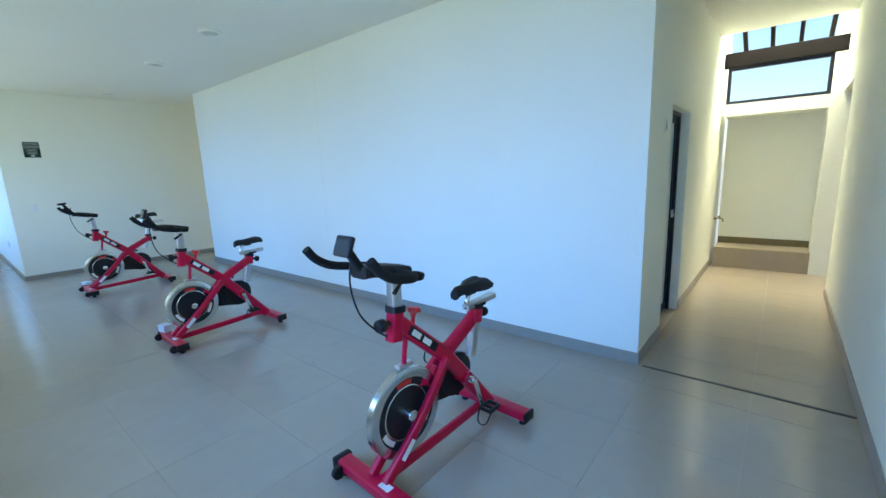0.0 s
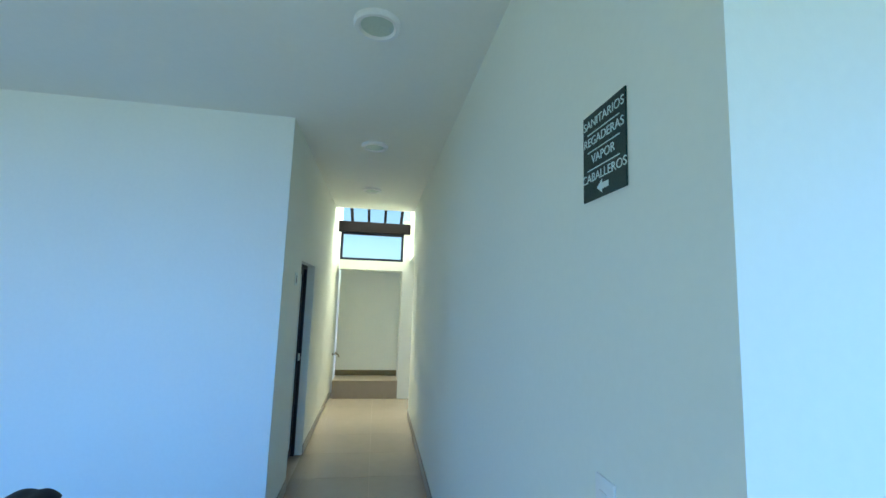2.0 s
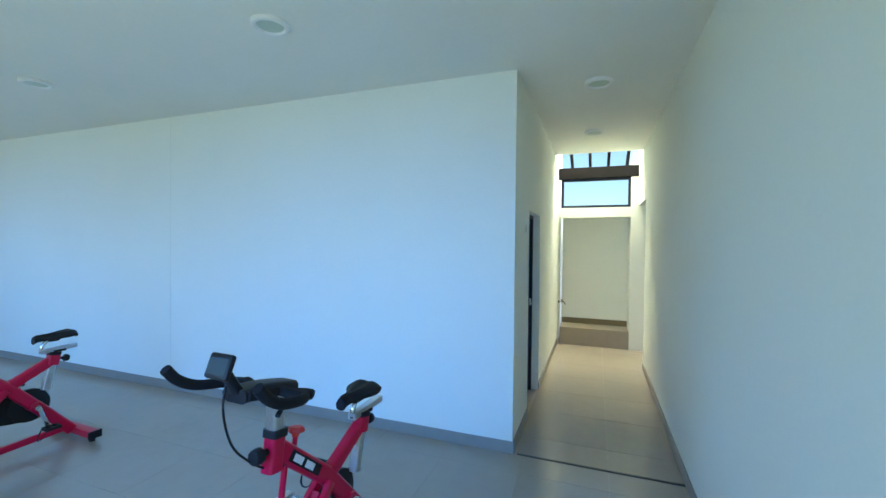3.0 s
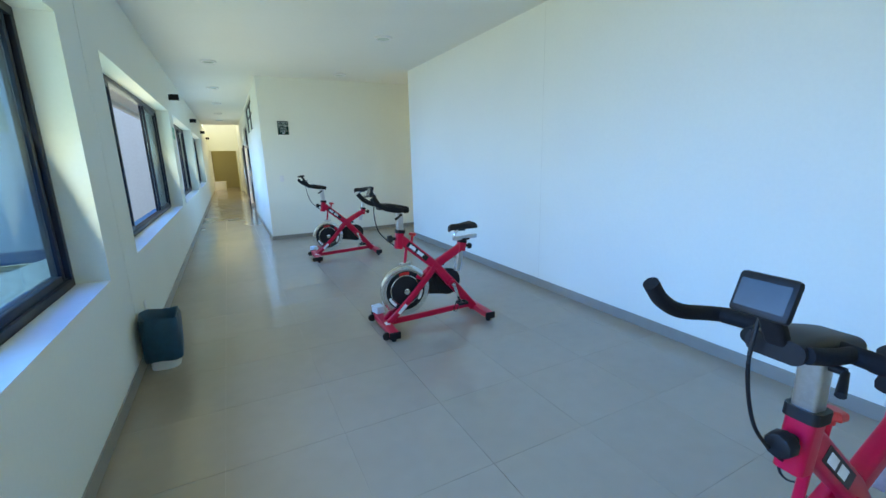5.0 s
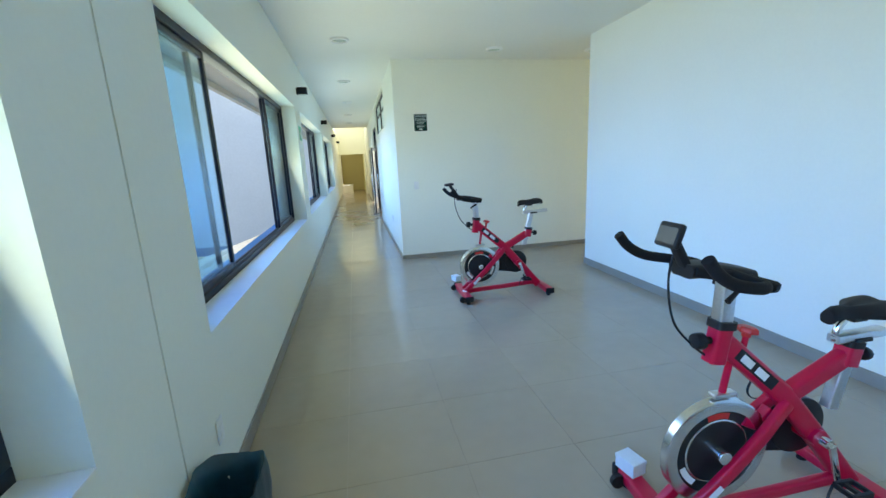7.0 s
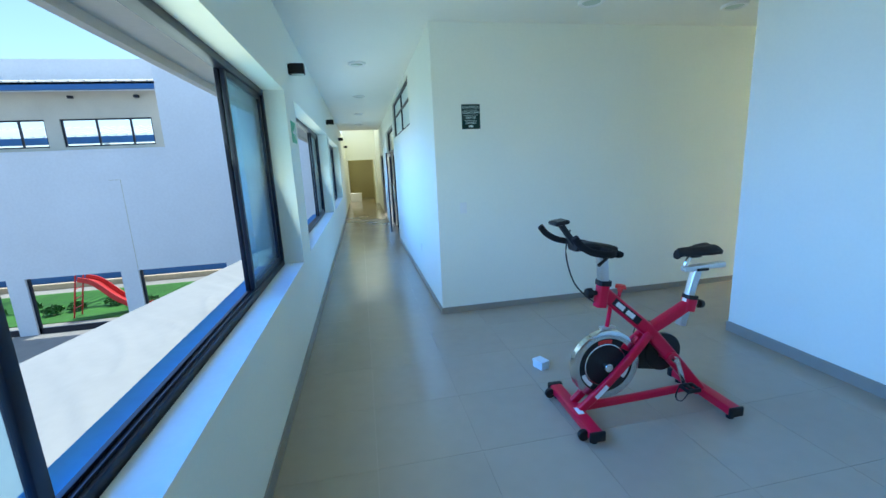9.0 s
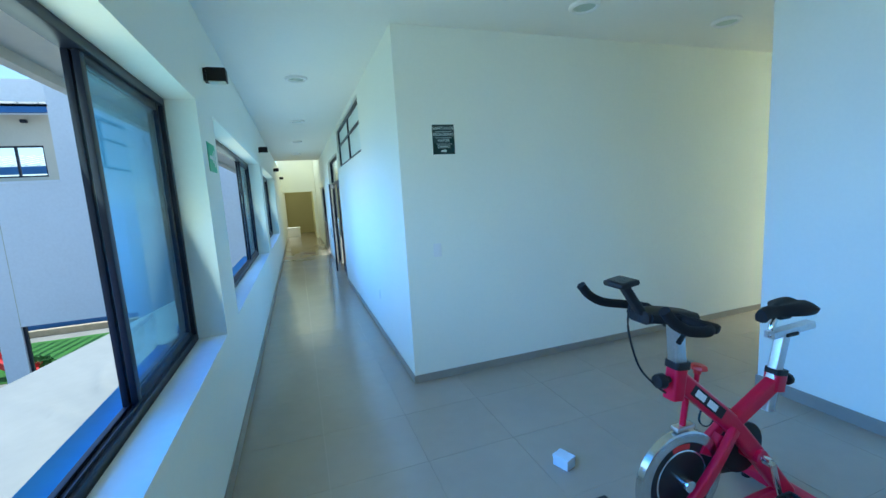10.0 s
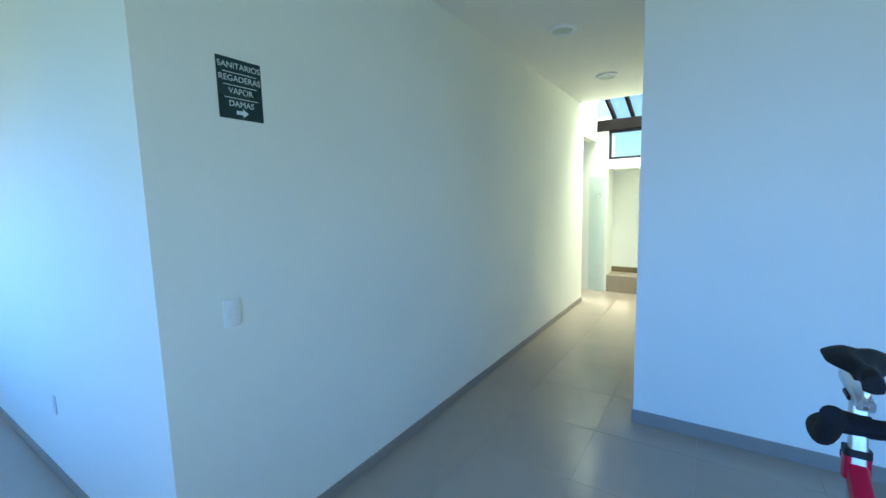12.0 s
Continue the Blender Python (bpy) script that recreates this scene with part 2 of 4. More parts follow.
def walls():
    t = 0.15
    # block between the two halls
    setting("wall_bikes", box((XB, Y1, -0.15), (XB + t, Y2, H)), M_WALL, "long cream wall behind the exercise bikes", "wall")
    da, db, dh = 4.585, 5.405, 2.0
    setting("wall_hall_1", boxes(((XB + t, Y1, -0.15), (da, Y1 + t, 3.6)), ((db, Y1, -0.15), (XE + 0.7, Y1 + t, 3.9)), ((da, Y1, dh), (db, Y1 + t, 3.6))), M_WALL,
            "cream hall wall with a narrow doorway", "wall")
    setting("wall_hall_2", box((XB + t, Y2 - t, -0.15), (XE2 + 0.7, Y2, 3.9)), M_WALL, "cream wall of the women's hall", "wall")
    setting("wall_hall_3", boxes(((X0, Y0 - t, -0.15), (6.76, Y0, H + 0.15)), ((6.76, Y0 - t, 2.3), (XE, Y0, 3.9))), M_WALL, "cream hall wall that carries a sign", "wall")
    setting("wall_hall_4", boxes(((XC, YS, -0.15), (7.35, YS + t, H + 0.15)), ((7.35, YS, 2.6), (XE2, YS + t, 3.9))), M_WALL, "cream wall that carries the women's sign", "wall")
    # room behind the hall door, closed
    setting("wall_room", boxes(((4.2, 1.6, -0.15), (5.8, 1.7, 2.6)), ((4.1, Y1 + t, -0.15), (4.2, 1.7, 2.6)), ((5.8, Y1 + t, -0.15), (5.9, 1.7, 2.6)), ((4.1, Y1 + t, 2.6), (5.9, 1.7, 2.7))), M_WALL, "dim room behind the hall door", "wall")
    # corridor side walls
    ca, cb, cz0, cz1 = 10.90, 13.80, 2.275, 2.98
    ga, gb, gz = 14.10, 16.5, 2.1
    setting("wall_corridor", boxes(((XC, YS + t, -0.15), (XC + t, ca, H)), ((XC, ca, -0.15), (XC + t, cb, cz0)), ((XC, ca, cz1), (XC + t, cb, H)), ((XC, cb, -0.15), (XC + t, ga, H)),
            ((XC, ga, 2.62), (XC + t, gb, H)), ((XC, gb, -0.15), (XC + t, 18.7, H)), ((XC, 18.7, 2.1), (XC + t, 20.7, H)), ((XC, 20.7, -0.15), (XC + t, YE, H)), ((XC, YCE - 0.1, H), (XC + t, YE, 4.1))), M_WALL, "cream corridor wall with a high window", "wall")
    setting("wall_south", boxes(((X0, YB, -0.15), (X0 + t, Y0 - t, H)), ((XW, YB - t, -0.15), (X0 + t, YB, H))), M_WALL, "plain cream walls closing the corridor", "wall")
    # wash rooms beside the halls' ends
    setting("wall_wash_1", boxes(((6.3, -3.0, -0.15), (XE + 0.7, -2.9, 3.9)), ((6.2, -3.0, -0.15), (6.3, Y0 - t, 3.9))), M_WALL, "cream wash room walls", "wall")
    setting("wall_wash_2", boxes(((6.3, 10.9, -0.15), (XE2 + 0.7, 11.0, 3.9)), ((6.2, YS + t, -0.15), (6.3, 11.0, 3.9))), M_WALL, "cream wash room walls", "wall")
    # end of the corridor: portal and the room beyond
    setting("wall_end", boxes(((-0.1, YE, 2.1), (1.27, YE + 0.2, 4.1)), ((0.0, YE, -0.15), (0.001, YE + 0.2, 2.1)), ((1.27, YE, -0.15), (XC, YE + 0.2, 4.1))), M_WALL, "cream end wall above a wide portal", "wall")
    # the ochre of these walls is warm light held in their colour
    setting("wall_beyond", boxes(((0, 29.0, -0.15), (3.0, 29.15, 3.0)), ((1.27, YE + 0.2, -0.15), (1.4, 27.0, 3.0)), ((3.0, 27.0, -0.15), (3.1, 29.15, 3.0)), ((1.4, 26.9, -0.15), (3.1, 27.0, 3.0))), M_OCHRE, "plain walls of the room past the portal, ochre light put into the colour", "wall")


def end_wall(name, xe, ya, yb, y_open):
    """End wall of a hall: a recess over a tiled ledge, a window above it; ya..yb is the recess, y_open the wall's far side."""
    lo, hi = min(ya, yb, y_open), max(ya, yb, y_open)
    y0, y1 = min(ya, yb), max(ya, yb)
    ps = [((xe, lo, -0.15), (xe + 0.55, y0, 3.0))] if y0 - lo > 0.01 else []
    if hi - y1 > 0.01:
        ps.append(((xe, y1, -0.15), (xe + 0.55, hi, 3.0)))
    ps.append(((xe, y0, 2.125), (xe + 0.55, y1, 2.285)))
    ps.append(((xe + 0.45, y0, 0.29), (xe + 0.55, y1, 2.125)))
    setting(name, boxes(*ps), M_WALL, "white end wall with a recess and a high window", "wall")


def ceilings():
    setting("ceiling", boxes(((XW, YB - 0.15, H), (XCE, Y0 - 0.0, H + 0.2)), ((XW, Y0, H), (XCE, Y1 + 0.15, H + 0.2)), ((XW, Y1 + 0.15, H), (XB + 0.15, Y2 - 0.15, H + 0.2)),
            ((XW, Y2 - 0.15, H), (XCE, YS + 0.15, H + 0.2)), ((XW, YS + 0.15, H), (XC + 0.15, YCE, H + 0.2))), M_CEIL, "smooth white painted ceiling", "ceiling")
    # the hole past the portal is invented to hold the added fill lamp
    setting("ceiling_end", boxes(((XW, YCE, 4.1), (XC + 0.15, YE + 0.2, 4.25)), ((XW, YE + 0.2, 3.0), (3.1, 26.2, 3.1)), ((XW, 27.6, 3.0), (3.1, 29.15, 3.1)), ((XW, 26.2, 3.0), (0.2, 27.6, 3.1)), ((1.0, 26.2, 3.0), (3.1, 27.6, 3.1)), ((XW, YCE - 0.1, H + 0.2), (XC + 0.15, YCE, 4.25))), M_CEIL, "higher ceiling over the corridor's end", "ceiling")
    setting("ceiling_wash", boxes(((6.2, -3.0, 3.9), (XCE, Y0 - 0.15, 4.0)), ((6.2, YS + 0.15, 3.9), (XCE, 11.0, 4.0))), M_CEIL, "wash room ceilings", "ceiling")
    setting("trim_ceiling_edge", boxes(((XCE - 0.1, Y0, H + 0.2), (XCE, Y1, 3.9)), ((XCE - 0.1, Y2, H + 0.2), (XCE, YS, 3.9))), M_WALL, "upstand under the skylights", "trim")


TILE = 0.608


def floor():
    base = setting("floor", boxes(((XW, YB - 0.15, -0.2), (XE2 + 0.6, 11.0, -0.0022)), ((XW, 11.0, -0.2), (3.1, 29.15, -0.0022))), M_GROUT, "large grey porcelain floor tiles with thin joints", "floor")
    return base


def floor_tiles(base):
    ox, oy = 0.557, -0.714
    g = 0.0009

    def tile_mesh(w, h):
        bm = box((0, 0, -0.004), (w, h, 0.0))
        me = bpy.data.meshes.new("tile")
        bm.to_mesh(me)
        bm.free()
        me.materials.append(M_TILE)
        return me
    shared = {}
    areas = ((0.0, XB, YB, 11.0), (XB, XE, Y0, Y1), (XB, XE2, Y2, YS), (0.0, XC, 11.0, YE), (6.3, XE + 0.5, -2.9, Y0), (6.3, XE2 + 0.5, YS, 10.9), (XC, XC + 0.15, 14.10, 16.5), (XC, XC + 0.15, 18.7, 20.7), (0.0, 3.0, YE, 29.0))
    near, rest = [], []
    for xa, xb, ya, yb in areas:
        for i in range(math.floor((xa - ox) / TILE), math.ceil((xb - ox) / TILE)):
            for j in range(math.floor((ya - oy) / TILE), math.ceil((yb - oy) / TILE)):
                x0, x1 = max(xa, ox + i * TILE + g), min(xb, ox + (i + 1) * TILE - g)
                y0, y1 = max(ya, oy + j * TILE + g), min(yb, oy + (j + 1) * TILE - g)
                if x1 - x0 < 0.02 or y1 - y0 < 0.02:
                    continue
                # nothing under the solid walls
                if y1 <= Y0 and x0 >= X0 and x1 < 6.3:
                    continue
                if y0 >= YS and x0 >= XC and x1 < 6.3 and not 13.9 < y0 < 16.5 and y0 < YE:
                    continue
                (near if -1.4 < y0 < 9.0 and xa < 4 and len(near) < 290 else rest).append((x0, y0, round(x1 - x0, 4), round(y1 - y0, 4)))
    for x0, y0, w, h in near:
        if (w, h) not in shared:
            shared[(w, h)] = tile_mesh(w, h)
        ob = new("tile", shared[(w, h)])
        ob.location = (x0, y0, 0)
        ob.parent = base
    vs, fs = [], []
    for x0, y0, w, h in rest:
        n = len(vs)
        for z in (-0.005, 0.0):
            vs += [(x0, y0, z), (x0 + w, y0, z), (x0 + w, y0 + h, z), (x0, y0 + h, z)]
        fs += [(n + 4, n + 5, n + 6, n + 7), (n, n + 1, n + 5, n + 4), (n + 1, n + 2, n + 6, n + 5), (n + 2, n + 3, n + 7, n + 6), (n + 3, n, n + 4, n + 7)]
    me = bpy.data.meshes.new("tiles")
    me.from_pydata(vs, [], fs)
    me.materials.append(M_TILE)
    ob = new("tiles", me)
    ob.parent = base
    tagged(ob, kind="stuff")


def skirtings():
    hb, tb = 0.095, 0.011
    runs = [("baseboard_west", [((0, YB, 0), (tb, YE, hb))]),
            ("baseboard_bikes", [((XB - tb, Y1 - tb, 0), (XB, Y2 + tb, hb))]),
            ("baseboard_hall_1", [((XB, Y1 - tb, 0), (4.585, Y1, hb)), ((5.405, Y1 - tb, 0), (XE, Y1, hb))]),
            ("baseboard_hall_2", [((XB, Y2, 0), (XE2, Y2 + tb, hb))]),
            ("baseboard_hall_3", [((X0 - tb, Y0, 0), (6.76, Y0 + tb, hb))]),
            ("baseboard_hall_4", [((XC - tb, YS - tb, 0), (7.35, YS, hb))]),
            ("baseboard_corridor", [((XC - tb, YS, 0), (XC, 14.10, hb)), ((XC - tb, 16.5, 0), (XC, 18.7, hb)), ((XC - tb, 20.7, 0), (XC, YE, hb))]),
            ("baseboard_south", [((X0 - tb, YB, 0), (X0, Y0, hb))])]
    low = {"baseboard_hall_4", "baseboard_corridor"}
    for n, ps in runs:
        if n in low:
            ps = [(a, (b[0], b[1], 0.068)) for a, b in ps]
        setting(n, boxes(*ps, bevel=0.002), M_BASE, "grey tile skirting along the wall", "baseboard")


def window(number, ya, yb, fixed=1.05):
    """Black aluminium window: fixed lights at both ends, sashes slid open behind them."""
    xo, xi = XW + 0.005, -0.175
    w = tagged(new("window_%d" % number), "long black aluminium sliding window with open sashes", "window", "corridor windows", "structure")
    w.matrix_basis = pose(0, (ya + yb) / 2, SILL)
    L, Ht, f = (yb - ya) / 2, HEAD - SILL, 0.05
    part("window_frame", boxes(((xo, -L, 0), (xi, L, f)), ((xo, -L, Ht - f), (xi, L, Ht)), ((xo, -L, f), (xi, -L + f, Ht - f)), ((xo, L - f, f), (xi, L, Ht - f)), bevel=0.004), M_BLACK, w, smooth=True)
    part("track", boxes(((xi - 0.052, -L + f, f), (xi - 0.046, L - f, f + 0.012)), ((xi - 0.022, -L + f, f), (xi - 0.016, L - f, f + 0.012))), M_BLACK, w)
    for s in (-1, 1):
        for k, (a, b, x) in enumerate(((L - fixed, L - f, xi - 0.065), (L - fixed - 0.16 * (s < 0), L - f - 0.16 * (s < 0) - 0.03, xi - 0.03))):
            y0, y1 = (a, b) if s > 0 else (-b, -a)
            st = 0.045
            sash = part("sash", boxes(((x - 0.013, y0, f), (x + 0.013, y0 + st, Ht - f)), ((x - 0.013, y1 - st, f), (x + 0.013, y1, Ht - f)),
                        ((x - 0.013, y0 + st, f), (x + 0.013, y1 - st, f + st)), ((x - 0.013, y0 + st, Ht - f - st), (x + 0.013, y1 - st, Ht - f)), bevel=0.003), M_BLACK, w, smooth=True)
            g = part("pane", box((x - 0.003, y0 + st - 0.004, f + st - 0.004), (x + 0.003, y1 - st + 0.004, Ht - f - st + 0.004)), M_GLASS, sash)
            g.visible_shadow = False
    # smooth painted sill inside
    setting("sill_%d" % number, box((-0.172, ya + 0.002, SILL), (0.004, yb - 0.002, SILL + 0.008), bevel=0.002), M_SILL, "white painted window sill", "sill")
    # outer ledge in shade, its skylit blue carried by the material's colour
    setting("sill_outer_%d" % number, box((-0.43, ya - 0.05, SILL - 0.09), (XW + 0.004, yb + 0.05, SILL - 0.012), bevel=0.004), M_LEDGEO, "outer ledge under the window, blue of its shade put into the colour", "sill")


window_wall()
walls()
end_wall("wall_hall_end_1", XE, -0.045, -1.115, -3.0)
end_wall("wall_hall_end_2", XE2, Y2, 8.70, 11.0)
ceilings()
FLOOR = floor()
skirtings()
for i, (a, b) in enumerate(WINDOWS):
    window(i + 1, a, b)

# ---- hall ends, doors and high windows ----
def hall_end_fittings(sign, xe, y_wall, ya, yb, y_far):
    """Beam, window, rafters and tiled ledge at the end of a hall. sign: +1 when the wash room lies towards -y."""
    lo, hi = min(ya, yb), max(ya, yb)
    k = "1" if sign > 0 else "2"
    b0, b1 = min(y_wall, y_far), max(y_wall, y_far)
    setting("trim_beam_" + k, box((xe - 0.03, b0, 2.765), (xe + 0.10, b1, 2.945), bevel=0.004), M_STEEL, "dark brown steel beam over the hall window", "beam")
    w = tagged(new("window_hall_" + k), "dark framed window high in the end wall", "window", "hall windows", "structure")
    w.matrix_basis = pose(xe + 0.05, 0, 2.285)
    f = 0.04
    part("window_frame", boxes(((-0.03, lo, 0), (0.03, hi, f)), ((-0.03, lo, 0.44), (0.03, hi, 0.48)), ((-0.03, lo, f), (0.03, lo + f, 0.44)), ((-0.03, hi - f, f), (0.03, hi, 0.44)), bevel=0.003), M_BLACK, w)
    g = part("pane", box((-0.004, lo + f, f), (0.004, hi - f, 0.44)), M_CLEAR, w)
    g.visible_shadow = False
    setting("ledge_" + k, box((xe + 0.002, lo + 0.002, 0), (xe + 0.449, hi - 0.002, 0.29), bevel=0.003), M_LEDGE, "tan tiled ledge in the wall recess", "ledge")
    setting("baseboard_ledge_" + k, box((xe + 0.438, lo + 0.003, 0.291), (xe + 0.4495, hi - 0.003, 0.385)), M_OLIVE, "brown tile skirting behind the ledge", "baseboard")
    for i in range(10):
        y = y_wall - sign * (0.20 + 0.29 * i)
        if not b0 < y < b1:
            continue
        bm = bm_sweep(bmesh.new(), [(XCE - 0.02, y, 3.42), (xe + 0.55, y, 2.93)], round_prof(0.045, 0.09, 0.004, 1))
        tagged(part("rafter", bm, M_STEEL), "dark steel skylight rafter under clear glass", "rafter", "skylight rafters", "structure")
    sk = part("skylight_glass_" + k, bm_sweep(bmesh.new(), [(XCE - 0.02, (b0 + b1) / 2, 3.48), (xe + 0.55, (b0 + b1) / 2, 2.99)], round_prof(b1 - b0, 0.008, 0.003, 1)), M_CLEAR)
    sk.visible_shadow = False
    tagged(sk, "clear sloping skylight glass", "skylight", kind="structure")


def hall_door():
    d = tagged(new("door_1"), "closed dark metal door with a frosted pane", "door", kind="structure")
    d.matrix_basis = pose(4.585, 0.105, 0)
    w, h = 0.82, 2.0
    part("door_frame", boxes(((0, -0.03, 0), (0.04, 0.045, h)), ((w - 0.04, -0.03, 0), (w, 0.045, h)), ((0.04, -0.03, h - 0.04), (w - 0.04, 0.045, h)), bevel=0.003), M_BLACK, d)
    leaf = part("door_leaf", boxes(((0.042, 0, 0.012), (0.10, 0.04, h - 0.042)), ((0.745, 0, 0.012), (w - 0.042, 0.04, h - 0.042)), ((0.10, 0, 0.012), (0.745, 0.04, 0.08)), ((0.10, 0, 1.90), (0.745, 0.04, h - 0.042)), bevel=0.002), M_BLACK, d)
    part("pane", box((0.098, 0.012, 0.078), (0.747, 0.028, 1.902)), M_FROST, leaf, "pale frosted glass pane")
    part("door_handle", boxes(((0.750, -0.025, 0.98), (0.772, -0.002, 1.06)), ((0.66, -0.032, 1.0), (0.772, -0.022, 1.02)), bevel=0.004), M_CHROME, d, "brushed steel lever")
    setting("trim_door_reveal", boxes(((4.585, -0.003, 0), (4.589, 0.074, 2.0)), ((5.401, -0.003, 0), (5.405, 0.074, 2.0)), ((4.589, -0.003, 1.996), (5.401, 0.074, 2.0))), M_WALL, "painted reveal of the hall door", "trim")


def clerestory():
    ca, cb, z0, z1 = 10.90, 13.80, 2.275, 2.98
    w = tagged(new("window_high"), "dark framed high window with four panes", "window", kind="structure")
    w.matrix_basis = pose(XC + 0.03, ca, z0)
    L, h, f = cb - ca, z1 - z0, 0.05
    part("window_frame", boxes(((0, 0, 0), (0.06, L, f)), ((0, 0, h - f), (0.06, L, h)), ((0, 0, f), (0.06, f, h - f)), ((0, L - f, f), (0.06, L, h - f)),
         ((0.004, L / 2 - 0.03, f), (0.056, L / 2 + 0.03, h - f)), ((0.004, f, 0.40), (0.056, L / 2 - 0.03, 0.435)), ((0.004, L / 2 + 0.03, 0.40), (0.056, L - f, 0.435)), bevel=0.004), M_BLACK, w)
    for a, b in ((f, L / 2 - 0.03), (L / 2 + 0.03, L - f)):
        for c, d in ((f, 0.40), (0.435, h - f)):
            part("pane", box((0.027, a, c), (0.033, b, d)), M_FROST, w)
    setting("backing_room", boxes(((XC + 0.6, ca - 0.3, 1.9), (XC + 0.7, cb + 0.3, H + 0.3))), M_WALL, "wall of the room behind the high window", "wall")


def glass_doors():
    ga, gb, h = 14.10, 16.5, 2.1
    d = tagged(new("door_2"), "black framed glass double door with one leaf open", "door", kind="structure")
    d.matrix_basis = pose(XC + 0.05, ga, 0)
    L = gb - ga
    part("door_frame", boxes(((0, 0, 0), (0.06, 0.06, h)), ((0, L - 0.06, 0), (0.06, L, h)), ((0, 0.06, h - 0.06), (0.06, L - 0.06, h)), ((0, 0, h), (0.06, 0.05, 2.62)), ((0, L - 0.05, h), (0.06, L, 2.62)), ((0, 0.05, 2.57), (0.06, L - 0.05, 2.62)), bevel=0.004), M_BLACK, d)
    t = part("transom_pane", box((0.027, 0.05, h), (0.033, L - 0.05, 2.57)), M_CLEAR, d)
    t.visible_shadow = False
    W = (L - 0.12) / 2
    for y, turn in ((0.06, 0), (L - 0.06, 9)):
        s = 1 if turn == 0 else -1
        bm = boxes(((-0.02, 0, 0.01), (0.02, s * 0.07, h - 0.065)), ((-0.02, s * (W - 0.07), 0.01), (0.02, s * W, h - 0.065)), ((-0.02, s * 0.07, 0.01), (0.02, s * (W - 0.07), 0.11)), ((-0.02, s * 0.07, h - 0.15), (0.02, s * (W - 0.07), h - 0.065)))
        leaf = part("door_leaf", bm, M_BLACK, d, at=pose(0.03, y, 0, 0, 0, -turn if s < 0 else 0))
        g = part("pane", box((-0.004, min(s * 0.07, s * (W - 0.07)), 0.11), (0.004, max(s * 0.07, s * (W - 0.07)), h - 0.15)), M_CLEAR, leaf)
        g.visible_shadow = False
        part("door_handle", bm_cyl(cyl((-0.055, s * (W - 0.035), 0.8), (-0.055, s * (W - 0.035), 1.25), 0.012), (-0.055, s * (W - 0.035), 0.85), (-0.02, s * (W - 0.035), 0.85), 0.008), M_CHROME, leaf, "steel pull bar")


def end_door():
    d = tagged(new("door_3"), "open black framed doorway letting in the sun", "door", kind="structure")
    d.matrix_basis = pose(XC + 0.05, 18.7, 0)
    part("door_frame", boxes(((0, 0, 0), (0.06, 0.05, 2.1)), ((0, 1.95, 0), (0.06, 2.0, 2.1)), ((0, 0.05, 2.05), (0.06, 1.95, 2.1)), ((0, 0.975, 0), (0.06, 1.025, 2.05)), ((0.01, 0.05, 1.0), (0.05, 0.975, 1.04)), ((0.01, 1.025, 1.0), (0.05, 1.95, 1.04))), M_BLACK, d)
    part("door_leaf", boxes(((-0.045, 1.20, 0.02), (-0.005, 1.90, 0.95)), ((-0.055, 1.26, 0.09), (-0.044, 1.84, 0.88)), bevel=0.004), M_BASE, d, "grey half-height gate leaf")
    setting("terrace", box((XC + 0.15, 13.5, -0.3), (XC + 6, 24, -0.012)), M_BASE, "grey tiled terrace outside the glass doors", "terrace")


def thresholds():
    setting("trim_wall_seam", box((XB - 0.0012, JOINT - 0.012, 0.0965), (XB + 0.01, JOINT - 0.009, H)), M_SEAM, "fine vertical seam in the long wall", "trim")
    setting("trim_threshold_1", box((XB - 0.012, Y0 + 0.012, -0.004), (XB + 0.012, Y1 - 0.04, 0.003)), M_STRIP, "thin dark metal threshold strip", "trim")


M_CHROME = mat("chrome", (0.75, 0.76, 0.78), 0.16, 1.0, grain=60, vary=0.04)
hall_end_fittings(1, XE, Y1, -0.045, -1.115, -2.9)
hall_end_fittings(-1, XE2, Y2, Y2, 8.70, 10.9)
hall_door()
clerestory()
glass_doors()
end_door()
thresholds()

# ---- outside ----
M_FACADE = mat("white_render", (0.84, 0.87, 0.92), 0.85, grain=12, vary=0.03, stain=0.35, stain_vary=0.05)
M_MEMB = mat("white_membrane", (0.35, 0.35, 0.34), 0.6, grain=6, vary=0.03, stain=0.6, stain_vary=0.06)
M_GROUND = mat("pale_paving", (0.30, 0.28, 0.25), 0.9, grain=2, vary=0.08, stain=0.1, stain_vary=0.12)
M_LAWN = mat("green_turf", (0.05, 0.16, 0.02), 0.95, grain=30, vary=0.35, stain=0.8, stain_vary=0.2)
M_SHRUB = mat("shrub_leaves", (0.05, 0.14, 0.03), 0.8, grain=40, vary=0.3)
M_BLUEM = mat("blue_roof_metal", (0.05, 0.16, 0.42), 0.5, 0.1, grain=10, vary=0.08)
M_ROOFT = mat("pale_roof_sheet", (0.62, 0.60, 0.55), 0.7, grain=8, vary=0.08)
M_BEIGE = mat("beige_garden_wall", (0.50, 0.40, 0.28), 0.9, grain=5, vary=0.1)
M_REDP = mat("red_playground_plastic", (0.55, 0.03, 0.03), 0.45)
M_SOFFIT = mat("cream_soffit_paint", (0.70, 0.66, 0.56), 0.85, grain=20, vary=0.03)


